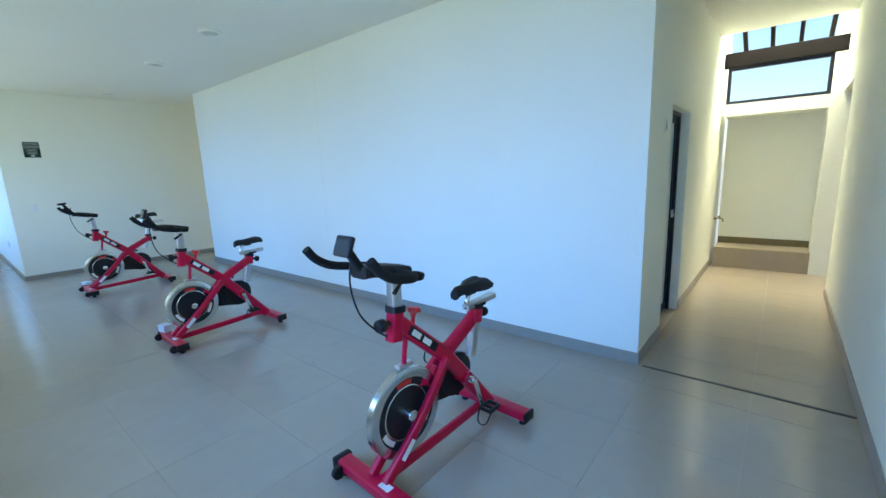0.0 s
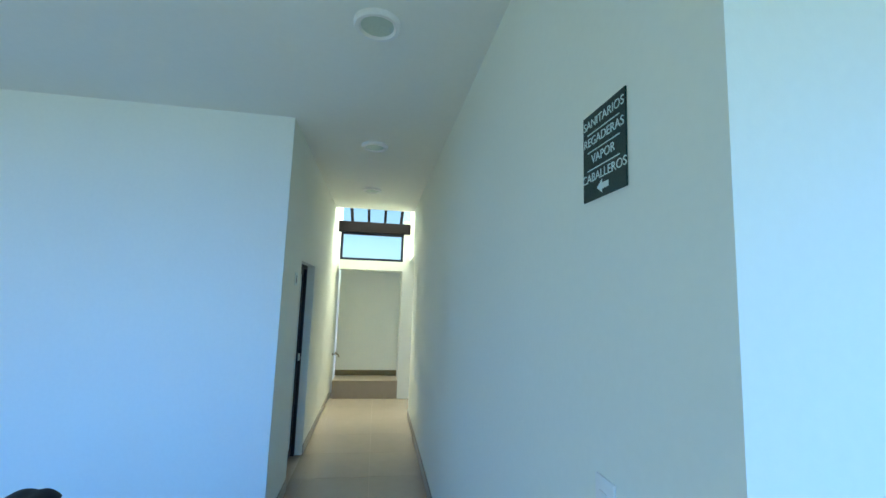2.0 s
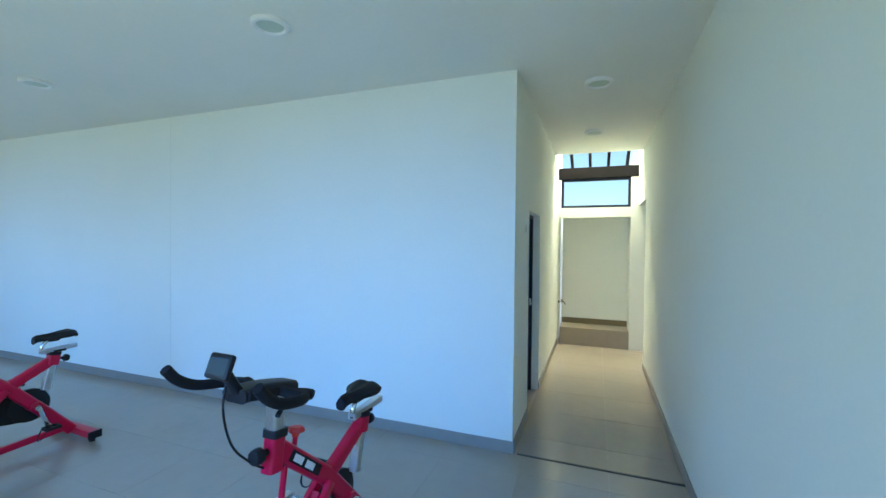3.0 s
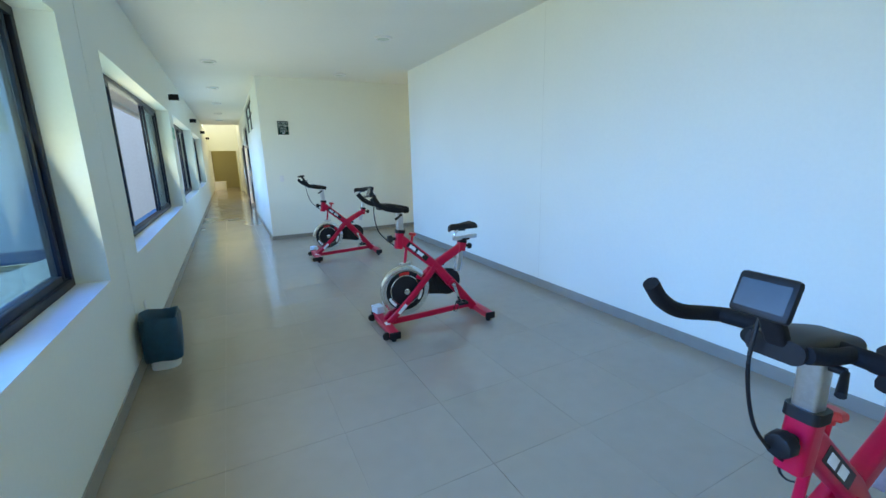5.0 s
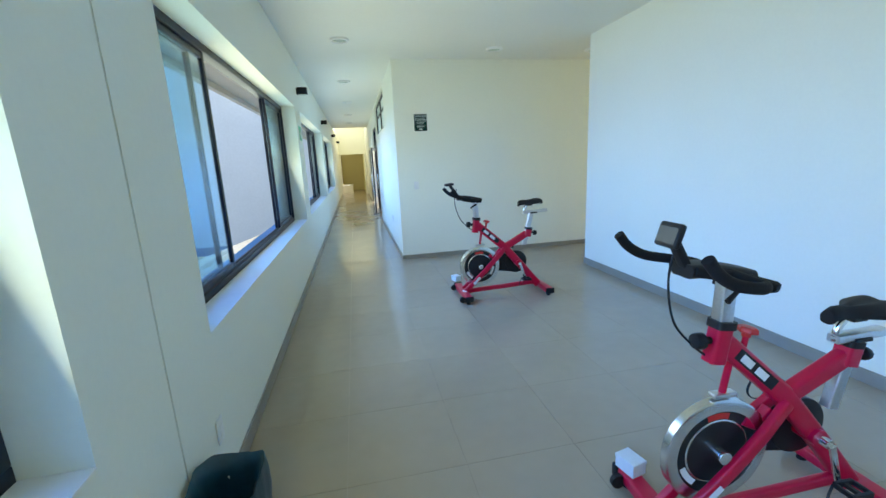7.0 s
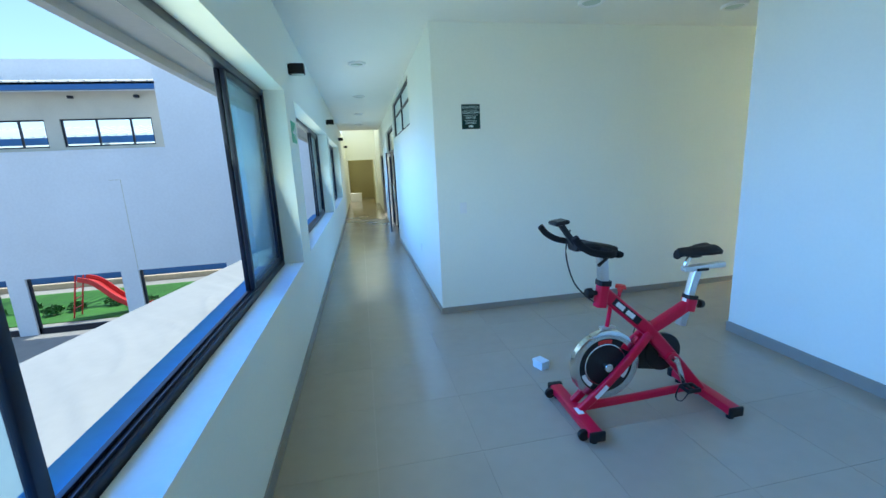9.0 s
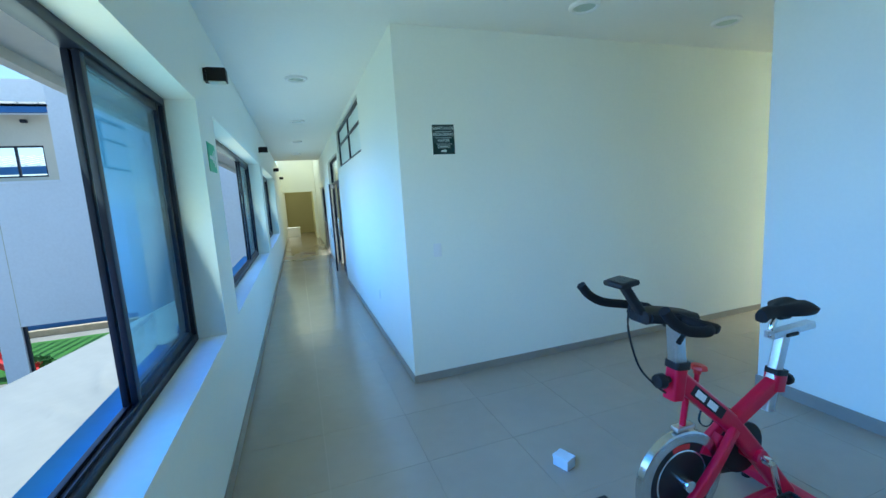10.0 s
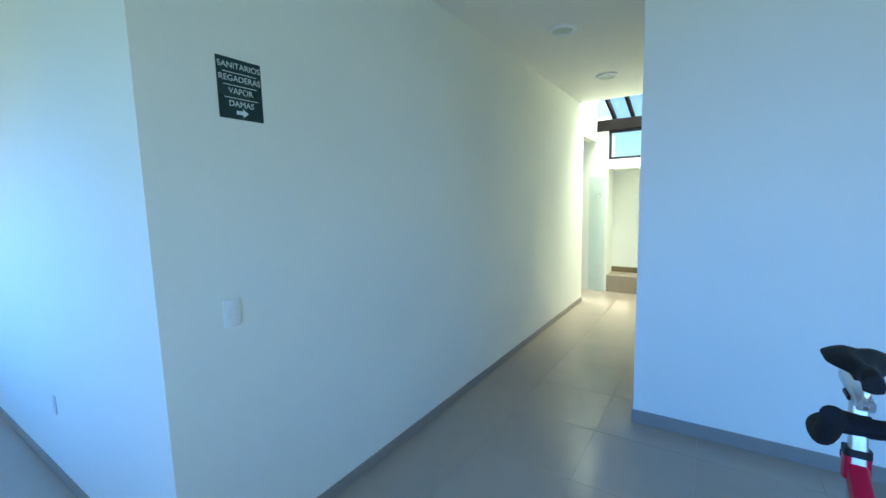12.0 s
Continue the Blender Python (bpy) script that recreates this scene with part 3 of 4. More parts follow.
def outside():
    g = -3.75
    setting("ground", box((-400, -300, g - 0.2), (400, 400, g)), M_GROUND, "pale paved courtyard ground", "ground")
    setting("lawn", box((-40, 22.7, g), (-4.5, 27.8, g + 0.03)), M_LAWN, "bright green lawn past the building", "grass")
    setting("eaves", boxes(((-0.95, YB - 1, 2.62), (XW, 21.0, 2.85)), ((-0.95, YB - 1, 2.55), (-0.88, 21.0, 2.62))), M_SOFFIT, "cream eaves over the windows", "eaves")
    # unseen slab; its wide part up to y 17.6 keeps sun off the glass doors
    setting("roof_slab", boxes(((XW, YB - 1, H + 0.32), (XCE - 0.1, 17.6, H + 0.45)), ((XW, 17.6, H + 0.32), (XC + 0.3, YCE - 0.1, H + 0.45))), M_FACADE, "unseen flat roof slab, widened past the corridor to shade the glass doors", "roof")
    setting("wall_lower", box((XW, YB - 1, g), (-0.02, 29, -0.2)), M_FACADE, "white wall below the windows", "wall")
    # opposite building
    fy = 21.4
    bld = thing("building", pose(0, fy, 0), "white rendered building with a window band across the courtyard", "building")
    xe, xl = -6.2, -30.0
    zb = -1.63
    part("wall", boxes(((xe, 0, zb), (XW - 0.01, 0.3, 7.6)), ((xl, 0, zb), (xe, 0.3, 2.76))), M_FACADE, bld)
    part("string_course", box((xl, -0.03, 2.71), (xe, 0.32, 2.79)), M_FACADE, bld)
    for x in (-4.2, -7.85, -11.5, -15.15, -18.8, -22.45):
        part("pillar", box((x - 0.58, 0.02, g), (x, 0.28, zb)), M_FACADE, bld)
    for x in (-7.845, -11.495, -15.145, -18.795):
        part("opening_frame", boxes(((x, 0.1, g), (x + 0.08, 0.18, zb)), ((x, 0.1, g + 0.0), (x + 3.06, 0.18, g + 0.22))), M_BLACK, bld)
    part("band_wall", boxes(((xl, 0.75, 3.92), (xe + 0.3, 0.95, 4.85)), ((xl, 0.75, 2.0), (xe + 0.3, 0.95, 2.95)), ((-10.22, 0.75, 2.95), (-9.75, 0.95, 3.92)), ((-14.07, 0.75, 2.95), (-13.6, 0.95, 3.92)), ((-18.5, 0.75, 2.95), (-18.0, 0.95, 3.92)), ((-6.78, 0.75, 2.95), (xe + 0.3, 0.95, 3.92))), M_SOFFIT, bld, "cream wall between the windows")
    z0, z1 = 2.95, 3.92
    for a, b in ((-9.75, -6.78), (-13.6, -10.22), (-18.0, -14.07)):
        part("window", boxes(((a, 0.8, z0), (b, 0.86, z0 + 0.05)), ((a, 0.8, z1 - 0.05), (b, 0.86, z1)), ((a, 0.8, z0 + 0.05), (a + 0.06, 0.86, z1 - 0.05)), ((b - 0.05, 0.8, z0 + 0.05), (b, 0.86, z1 - 0.05)),
             *[((a + (b - a) * t - 0.03, 0.8, z0 + 0.05), (a + (b - a) * t + 0.03, 0.86, z1 - 0.05)) for t in (0.38, 0.755)]), M_BLACK, bld)
    part("fascia", box((xl, 0.0, 4.78), (xe, 0.12, 5.02)), M_BLUEM, bld, "blue metal fascia")
    roof = part("roof", bm_sweep(bmesh.new(), [(xl, 1.0, 5.25), (xe + 0.02, 1.0, 5.25)], [(1.0, -0.22), (-1.0, 0.22), (-1.0, 0.14), (1.0, -0.30)]), M_ROOFT, bld, "pale ribbed roof sheet")
    for i in range(44):
        x = xe - 0.2 - i * 0.48
        part("rib", bm_sweep(bmesh.new(), [(x, 0.02, 5.05), (x, 1.9, 5.47)], round_prof(0.07, 0.05, 0.02, 2)), M_ROOFT, roof)
    part("parapet", box((xl, 2.4, 4.9), (xe + 0.5, 2.6, 6.33)), M_FACADE, bld)
    part("joint_trim", boxes(((-8.2, -0.006, 1.70), (-7.82, 0.0, 1.715)), ((-7.835, -0.006, zb + 0.03), (-7.82, 0.0, 1.70))), M_SEAL, bld)
    for x in (-7.2, -9.3):
        part("spotlight", box((x, 0.62, 4.6), (x + 0.16, 0.75, 4.7), bevel=0.02), M_BLACK, bld)
    # pergola seen through the band of windows
    per = thing("pergola", pose(0, 27.0, 0), "white slatted pergola with a blue beam behind the windows", "pergola")
    part("beam", box((-30, 0, 3.45), (-4, 0.2, 3.75)), M_BLUEM, per, "blue beam")
    for i in range(60):
        x = -5 - i * 0.42
        part("slat", bm_sweep(bmesh.new(), [(x, 0.1, 3.80), (x + 0.5, 3.4, 4.55)], round_prof(0.14, 0.05, 0.01, 1)), M_FACADE, per)
    for x in (-6, -11, -16, -21):
        part("post", box((x, 0.02, g), (x + 0.16, 0.18, 3.45)), M_FACADE, per)
    # garden
    setting("garden_wall", box((-60, 28.9, g), (-2, 29.2, g + 0.28)), M_BEIGE, "beige garden wall beyond the lawn", "wall")
    setting("backdrop_fence", box((-60, 30.0, g), (-2, 30.2, g + 1.5)), M_BLUEM, "blue screen fence behind the garden wall", "fence")
    rng = random.Random(4)
    for i in range(9):
        x, y, s = -8.6 - i * 1.05 + rng.uniform(-0.3, 0.3), 23.6 + rng.uniform(0, 1.6), rng.uniform(0.3, 0.5)
        sh = thing("shrub", pose(x, y, g + 0.03), "low rounded green shrub on the lawn", "shrub", "garden shrubs")
        part("stem", cyl((0, 0, 0), (0, 0, s * 0.6), 0.03, 0.015, 8), M_BEIGE, sh)
        bm = bmesh.new()
        for k in range(170):
            v = Vector((rng.gauss(0, 1), rng.gauss(0, 1), rng.gauss(0, 1))).normalized() * s * rng.uniform(0.55, 1.05)
            v.z = abs(v.z) * 0.8 + 0.12
            m = Matrix.Translation(v) @ Euler((rng.uniform(0, 6), rng.uniform(0, 6), 0)).to_matrix().to_4x4()
            q = 0.10
            vs = [bm.verts.new(m @ Vector(p)) for p in ((-q, 0, 0), (0, -q * 0.45, 0), (q, 0, 0.02), (0, q * 0.45, 0))]
            bm.faces.new(vs)
        part("crown", bm, M_SHRUB, sh)
    sl = thing("slide", pose(-10.9, 23.3, g + 0.03), "red plastic playground slide on the lawn", "slide")
    part("chute", bm_sweep(bmesh.new(), smooth_path([(0, 0, 1.5), (0.5, 0, 1.3), (1.2, 0, 0.6), (1.9, 0, 0.15), (2.3, 0, 0.1)], 5), [(-0.3, 0.2), (-0.26, 0.2), (-0.24, 0.04), (0.24, 0.04), (0.26, 0.2), (0.3, 0.2), (0.3, 0), (-0.3, 0)]), M_REDP, sl)
    for y in (-0.25, 0.25):
        part("ladder_rail", cyl((-0.4, y, 0), (0, y, 1.9), 0.03, seg=10), M_REDP, sl)
    for z in (0.4, 0.8, 1.2):
        part("rung", cyl((-0.4 + z * 0.21, -0.25, z), (-0.4 + z * 0.21, 0.25, z), 0.02, seg=8), M_REDP, sl)


def canopy():
    """White sheet roof below the windows, falling away from the wall, with soft wrinkles."""
    bm = bmesh.new()
    nx, ny = 90, 260
    grid = []
    for j in range(ny + 1):
        y = -6 + 25.5 * j / ny
        edge = -3.15 - 0.20 * (16.6 - y)
        row = []
        for i in range(nx + 1):
            t = i / nx
            x = XW - 0.01 + (edge - XW) * t
            z = -0.62 - 0.16 * t + 0.03 * noise.noise((x * 0.7 + y * 0.5, y * 0.9 - x, 2.0)) * (1 - t) + 0.05 * (1 - abs(noise.noise((x * 1.3 + y * 0.9, y * 0.25, 5.0)))) ** 15 * (1 - t ** 3) + 0.018 * (1 - abs(noise.noise((x * 3.1 + y * 2.3, y * 0.5 - x * 0.4, 9.0)))) ** 6 * (1 - t ** 3)
            row.append(bm.verts.new((x, y, z)))
        grid.append(row)
    for a, b in zip(grid, grid[1:]):
        for i in range(nx):
            bm.faces.new((a[i], a[i + 1], b[i + 1], b[i]))
    low = bmesh.ops.extrude_face_region(bm, geom=list(bm.faces))
    bmesh.ops.translate(bm, vec=(0, 0, -0.12), verts=[v for v in low["geom"] if isinstance(v, bmesh.types.BMVert)])
    bmesh.ops.recalc_face_normals(bm, faces=bm.faces)
    setting("roof_canopy", bm, M_MEMB, "white membrane roof below the windows, sunlit", "roof", smooth=True)


outside()
canopy()

# ---- exercise bikes ----
M_RED = mat("crimson_metal_paint", (0.50, 0.001, 0.036), 0.33, 0.0, grain=120, vary=0.04, stain=4, stain_vary=0.06, coat=0.12, spec=0.35)
M_REDK = mat("red_knob_plastic", (0.55, 0.02, 0.02), 0.4)
M_ALU = mat("brushed_aluminium", (0.62, 0.63, 0.64), 0.34, 1.0, grain=90, vary=0.08)
M_RIM = mat("polished_steel_rim", (0.66, 0.68, 0.70), 0.22, 1.0, grain=40, vary=0.06)
M_DISC = mat("black_flywheel_paint", (0.009, 0.010, 0.013), 0.4, 0.0, grain=60, vary=0.1, spec=0.35)
M_FOAM = mat("black_foam_grip", (0.008, 0.008, 0.010), 0.8, grain=150, vary=0.2, spec=0.25, bump=0.3, bump_scale=400)
M_VINYL = mat("black_saddle_vinyl", (0.009, 0.009, 0.011), 0.6, grain=120, vary=0.15, spec=0.3, bump=0.15, bump_scale=300)
M_LABEL = mat("white_decal", (0.75, 0.75, 0.75), 0.4)
M_SCREEN = mat("grey_display", (0.035, 0.042, 0.045), 0.24, spec=0.4)


def disc(c, r, half, seg=48, bevel=0.0):
    return cyl((c[0], c[1] - half, c[2]), (c[0], c[1] + half, c[2]), r, seg=seg, bevel=bevel)


def ring(c, r_out, r_in, half, seg=48):
    bm = bmesh.new()
    rows = []
    for k in range(seg):
        a = 2 * math.pi * k / seg
        ca, sa = math.cos(a), math.sin(a)
        row = []
        for r, y in ((r_out, -half * 0.8), (r_out, half * 0.8), (r_out - 0.008, half), (r_in, half), (r_in, -half), (r_out - 0.008, -half)):
            row.append(bm.verts.new((c[0] + r * ca, c[1] + y, c[2] + r * sa)))
        rows.append(row)
    for k in range(seg):
        a, b = rows[k], rows[(k + 1) % seg]
        for j in range(6):
            bm.faces.new((a[j], a[(j + 1) % 6], b[(j + 1) % 6], b[j]))
    bmesh.ops.recalc_face_normals(bm, faces=bm.faces)
    return bm


def spin_bike(at, label, rise, tilt, bar, screen, seat, rail):
    """Front towards -x, rider sits towards +x; origin on the floor below the crossing of the frame.
    bar, screen: how far handlebar and console are moved in x and z; seat: saddle in x; rail: end of the slider."""
    lift = Matrix.Translation((bar[0], 0, bar[1]))
    show = Matrix.Translation((bar[0] + screen[0], 0, bar[1] + screen[1]))
    b = thing("exercise_bike", at, label, "exercise bike", "exercise bikes")
    # floor bars
    for nm, x, L in (("front_bar", -0.47, 0.58), ("rear_bar", 0.47, 0.54)):
        foot_bar = part(nm, tube([(x, -L / 2, 0.062), (x, L / 2, 0.062)], 0.084, 0.056, 0.012), M_RED, b, smooth=True)
        for s in (-1, 1):
            part("end_cap", boxes(((x - 0.050, s * L / 2 - 0.02 * (s > 0) - 0.005, 0.030), (x + 0.050, s * L / 2 + 0.02 * (s < 0) + 0.012 * s + 0.005, 0.094)), bevel=0.008), M_PLAST, foot_bar, "black end cap", smooth=True)
            part("foot", cyl((x, s * (L / 2 - 0.045), 0), (x, s * (L / 2 - 0.045), 0.036), 0.022, 0.018, 16), M_PLAST, foot_bar, "black rubber foot")
        if x < 0:
            for s in (-1, 1):
                part("transport_wheel", disc((x - 0.062, s * (L / 2 - 0.055), 0.05), 0.034, 0.013, 24, 0.004), M_PLAST, foot_bar, "black transport wheel", smooth=True)
            part("bar_decal", box((x - 0.02, -0.10, 0.0905), (x + 0.02, -0.03, 0.0930)), M_LABEL, foot_bar)
    # frame
    part("main_tube", tube([(-0.285, 0, 0.825), (0.02, 0, 0.560), (0.27, 0, 0.270), (0.43, 0, 0.075)], 0.058, 0.084, 0.018), M_RED, b, smooth=True)
    part("seat_tube", tube([(0.0, 0, 0.530), (0.16, 0, 0.615), (0.320, 0, 0.700)], 0.054, 0.076, 0.016), M_RED, b, smooth=True)
    for s in (-1, 1):
        st = part("fork_stay", tube(smooth_path([(-0.455, s * 0.050, 0.085), (-0.30, s * 0.054, 0.225), (-0.12, s * 0.050, 0.40), (0.02, s * 0.030, 0.535)], 4), 0.034, 0.054, 0.011), M_RED, b, smooth=True)
        part("stay_decal", bm_sweep(bmesh.new(), [(-0.36, s * 0.0735, 0.165), (-0.285, s * 0.0745, 0.238)], round_prof(0.0012, 0.030, 0.0004, 1)), M_LABEL, st)
    part("lower_tube", tube([(-0.44, 0, 0.070), (0.0, 0, 0.085), (0.38, 0, 0.105)], 0.036, 0.052, 0.012), M_RED, b, smooth=True)
    part("gusset", tube([(-0.155, 0, 0.475), (-0.09, 0, 0.435), (-0.03, 0, 0.50)], 0.040, 0.050, 0.012), M_RED, b, smooth=True)
    for k, z in enumerate((0.0, 0.024)):
        part("tube_logo", bm_sweep(bmesh.new(), [(-0.215 + k * 0.070, -0.0305, 0.764 - k * 0.061), (-0.163 + k * 0.070, -0.0305, 0.719 - k * 0.061)], round_prof(0.0012, 0.030, 0.0004, 1)), M_LABEL, b)
    part("tube_badge", bm_sweep(bmesh.new(), [(-0.235, -0.0298, 0.782), (-0.05, -0.0298, 0.621)], round_prof(0.0012, 0.048, 0.0004, 1)), M_DISC, b, "black decal band")
    # head
    head = part("head_tube", tube([(-0.312, 0, 0.745), (-0.292, 0, 0.885)], 0.064, 0.070, 0.016, up=(1, 0, 0)), M_RED, b, smooth=True)
    part("collar", tube([(-0.2925, 0, 0.882), (-0.289, 0, 0.912)], 0.076, 0.082, 0.018, up=(1, 0, 0)), M_PLAST, head, "black clamp collar", smooth=True)
    kn = bm_cyl(cyl((-0.335, 0, 0.835), (-0.372, 0, 0.837), 0.014), (-0.367, 0, 0.837), (-0.405, 0, 0.839), 0.034, 0.030, 10, 0.006)
    part("knob", kn, M_PLAST, head, "black adjusting knob", smooth=True)
    post = part("handlebar_post", tube([(-0.292, 0, 0.890), (-0.288 + bar[0], 0, 1.045 + bar[1])], 0.052, 0.058, 0.010, up=(1, 0, 0)), M_ALU, b, "bare aluminium post", smooth=True)
    part("clamp_lever", bm_cyl(cyl((-0.288, -0.055, 1.015), (-0.288, 0.055, 1.015), 0.010), (-0.29, -0.055, 1.015), (-0.35, -0.075, 0.985), 0.008, 0.011, 10), M_PLAST, post, smooth=True, at=lift)
    # handlebar
    hb = part("handlebar", tube(smooth_path([(-0.34, -0.19, 1.075), (-0.335, -0.10, 1.078), (-0.33, 0, 1.080), (-0.335, 0.10, 1.078), (-0.34, 0.19, 1.075)], 5), 0.042, 0.040), M_FOAM, b, smooth=True, at=lift)
    part("bar_body", tube(smooth_path([(-0.48, 0, 1.095), (-0.38, 0, 1.090), (-0.28, 0, 1.070), (-0.22, 0, 1.055)], 4), 0.115, 0.050, 0.022), M_PLAST, hb, smooth=True)
    for s in (-1, 1):
        part("grip", tube(smooth_path([(-0.325, s * 0.12, 1.078), (-0.325, s * 0.178, 1.075), (-0.37, s * 0.215, 1.078), (-0.47, s * 0.224, 1.100), (-0.54, s * 0.228, 1.140), (-0.585, s * 0.228, 1.192)], 5), 0.038, 0.040), M_FOAM, hb, smooth=True)
        part("inner_horn", tube(smooth_path([(-0.34, s * 0.075, 1.080), (-0.41, s * 0.070, 1.088), (-0.47, s * 0.055, 1.098)], 4), 0.034, 0.036), M_FOAM, hb, smooth=True)
        part("hand_pad", tube(smooth_path([(-0.33, s * 0.10, 1.070), (-0.30, s * 0.150, 1.068), (-0.28, s * 0.190, 1.062)], 4), 0.060, 0.034, scales=[0.8] + [1.0] * 7 + [0.75]), M_FOAM, hb, smooth=True)
    con = part("console", boxes(((-0.045, -0.056, -0.012), (0.045, 0.056, 0.012)), bevel=0.010), M_PLAST, b, at=show @ pose(-0.52, 0, 1.215, 0, tilt, 0), smooth=True)
    part("screen", box((-0.030, -0.046, 0.0122), (0.028, 0.046, 0.0132)), M_SCREEN, con, "grey display")
    part("console_stem", tube([(-0.455, 0, 1.09), (-0.515 + screen[0], 0, 1.21 + screen[1])], 0.045, 0.03, 0.010, up=(1, 0, 0)), M_PLAST, b, smooth=True, at=lift)
    part("console_lead", tube(smooth_path([(-0.48 + bar[0], 0.03, 1.19 + bar[1]), (-0.505 + bar[0], 0.03, 1.05 + bar[1]), (-0.480, 0.02, 0.92), (-0.40, 0.015, 0.82), (-0.335, 0.01, 0.765)], 7), 0.009), M_PLAST, b, smooth=True)
    # brake
    br = part("tension_rod", bm_cyl(cyl((-0.195, 0, 0.72), (-0.178, 0, 0.835), 0.011), (-0.258, 0, 0.606), (-0.235, 0, 0.76), 0.013), M_RED, b, smooth=True)
    part("tension_knob", bm_cyl(cyl((-0.179, 0, 0.832), (-0.176, 0, 0.850), 0.016), (-0.176, 0, 0.848), (-0.172, 0, 0.872), 0.038, 0.034, 6, 0.007), M_REDK, br, "red tension knob")
    part("brake_shoe", boxes(((-0.305, -0.020, 0.588), (-0.205, 0.020, 0.608)), bevel=0.006), M_ALU, br, "grey felt brake shoe holder")
    # flywheel
    fc = (-0.268, 0, 0.352)
    fw = part("flywheel", disc(fc, 0.188, 0.012), M_DISC, b, smooth=True)
    part("flywheel_rim", ring(fc, 0.230, 0.182, 0.021), M_RIM, fw, "polished steel rim", smooth=True)
    part("flywheel_ring", ring(fc, 0.142, 0.136, 0.0145), M_RIM, fw, smooth=True)
    part("hub", disc(fc, 0.028, 0.062, 20, 0.004), M_CHROME, fw, smooth=True)
    for a in (75, 200, 320):
        ar = radians(a)
        for s in (-1, 1):
            part("flywheel_decal", bm_sweep(bmesh.new(), [(fc[0] + 0.158 * math.cos(ar + k * 0.12), s * 0.0128, fc[2] + 0.158 * math.sin(ar + k * 0.12)) for k in range(6)], round_prof(0.0012, 0.026, 0.0004, 1), up=(math.cos(ar), 0, math.sin(ar))), M_REDK if a == 75 else M_LABEL, fw)
    # drive
    cc = (0.185, 0, 0.355)
    gd = part("chain_guard", bm_sweep(bmesh.new(), [(0, 0.052, 0), (0, 0.072, 0)], guard_profile(fc, cc), up=(0, 0, 1)), M_DISC, b, "black chain guard", smooth=True)
    part("guard_decal", box((-0.115, 0.0495, 0.295), (-0.045, 0.0518, 0.335)), M_LABEL, gd)
    part("chain_wheel", disc((cc[0], 0.062, cc[2]), 0.130, 0.018, 40, 0.004), M_DISC, gd, smooth=True)
    part("axle", disc(cc, 0.020, 0.085, 16), M_CHROME, b, smooth=True)
    part("bottom_bracket", disc(cc, 0.036, 0.045, 20), M_RED, b, smooth=True)
    part("bracket_strut", tube([(0.10, 0, 0.47), (cc[0], 0, cc[2])], 0.040, 0.055, 0.012, up=(1, 0, 0)), M_RED, b, smooth=True)
    ang = radians(-72)
    dx, dz = 0.170 * math.cos(ang), 0.170 * math.sin(ang)
    for s in (-1, 1):
        y = s * 0.092
        px, pz = cc[0] + s * dx * -1, cc[2] + s * dz * -1
        cr = part("crank", tube([(cc[0], y, cc[2]), (px, y, pz)], 0.016, 0.028, 0.006), M_CHROME, b, smooth=True)
        pd = part("pedal", boxes(((px - 0.045, y + s * 0.015, pz - 0.012), (px + 0.045, y + s * 0.030, pz + 0.012)), ((px - 0.045, y + s * 0.085, pz - 0.012), (px + 0.045, y + s * 0.100, pz + 0.012)),
                  ((px - 0.050, y + s * 0.020, pz - 0.010), (px - 0.036, y + s * 0.095, pz + 0.010)), ((px + 0.036, y + s * 0.020, pz - 0.010), (px + 0.050, y + s * 0.095, pz + 0.010)), ((px - 0.010, y, pz - 0.008), (px + 0.010, y + s * 0.1, pz + 0.008)), bevel=0.003), M_PLAST, b, "black caged pedal")
        part("toe_strap", tube(smooth_path([(px - 0.045, y + s * 0.02, pz), (px - 0.075, y + s * 0.03, pz - 0.055), (px - 0.085, y + s * 0.06, pz - 0.07), (px - 0.075, y + s * 0.09, pz - 0.055), (px - 0.045, y + s * 0.1, pz)], 3), 0.010, 0.004, 0.0018, n=1), M_PLAST, pd)
    # saddle
    sc = part("seat_collar", tube([(0.303, 0, 0.655), (0.318, 0, 0.735)], 0.070, 0.076, 0.016, up=(1, 0, 0)), M_RED, b, smooth=True)
    part("collar_ring", tube([(0.317, 0, 0.732), (0.322, 0, 0.758)], 0.072, 0.078, 0.016, up=(1, 0, 0)), M_PLAST, sc, "black clamp ring", smooth=True)
    part("seat_knob", bm_cyl(cyl((0.340, 0, 0.700), (0.388, 0, 0.690), 0.012), (0.383, 0, 0.691), (0.415, 0, 0.685), 0.030, 0.026, 10, 0.005), M_PLAST, sc, smooth=True)
    sp = part("seat_post", tube([(0.262, 0, 0.47 + rise * 0.6), (0.324 + rise * 0.18, 0, 0.775 + rise)], 0.046, 0.052, 0.009, up=(1, 0, 0)), M_ALU, b, "bare aluminium seat post", smooth=True)
    up = Matrix.Translation((rise * 0.18 - 0.012, 0, rise - 0.122))
    part("slider", tube([(0.245, 0, 0.905), (rail, 0, 0.915)], 0.048, 0.034, 0.006), M_ALU, sp, smooth=True, at=up)
    part("slider_clamp", boxes(((0.32, -0.032, 0.888), (0.40, 0.032, 0.905)), bevel=0.004), M_PLAST, sp, at=up)
    part("seat_riser", tube(smooth_path([(0.255, 0, 0.895), (0.258, 0, 0.945), (0.285, 0, 0.985), (0.345 + seat * 0.5, 0, 1.000), (0.39 + seat, 0, 1.000)], 5), 0.026, 0.030), M_CHROME, sp, "bent chrome tube", smooth=True, at=up)
    saddle(b, Matrix.Translation((seat, 0, 0)) @ up)
    return b


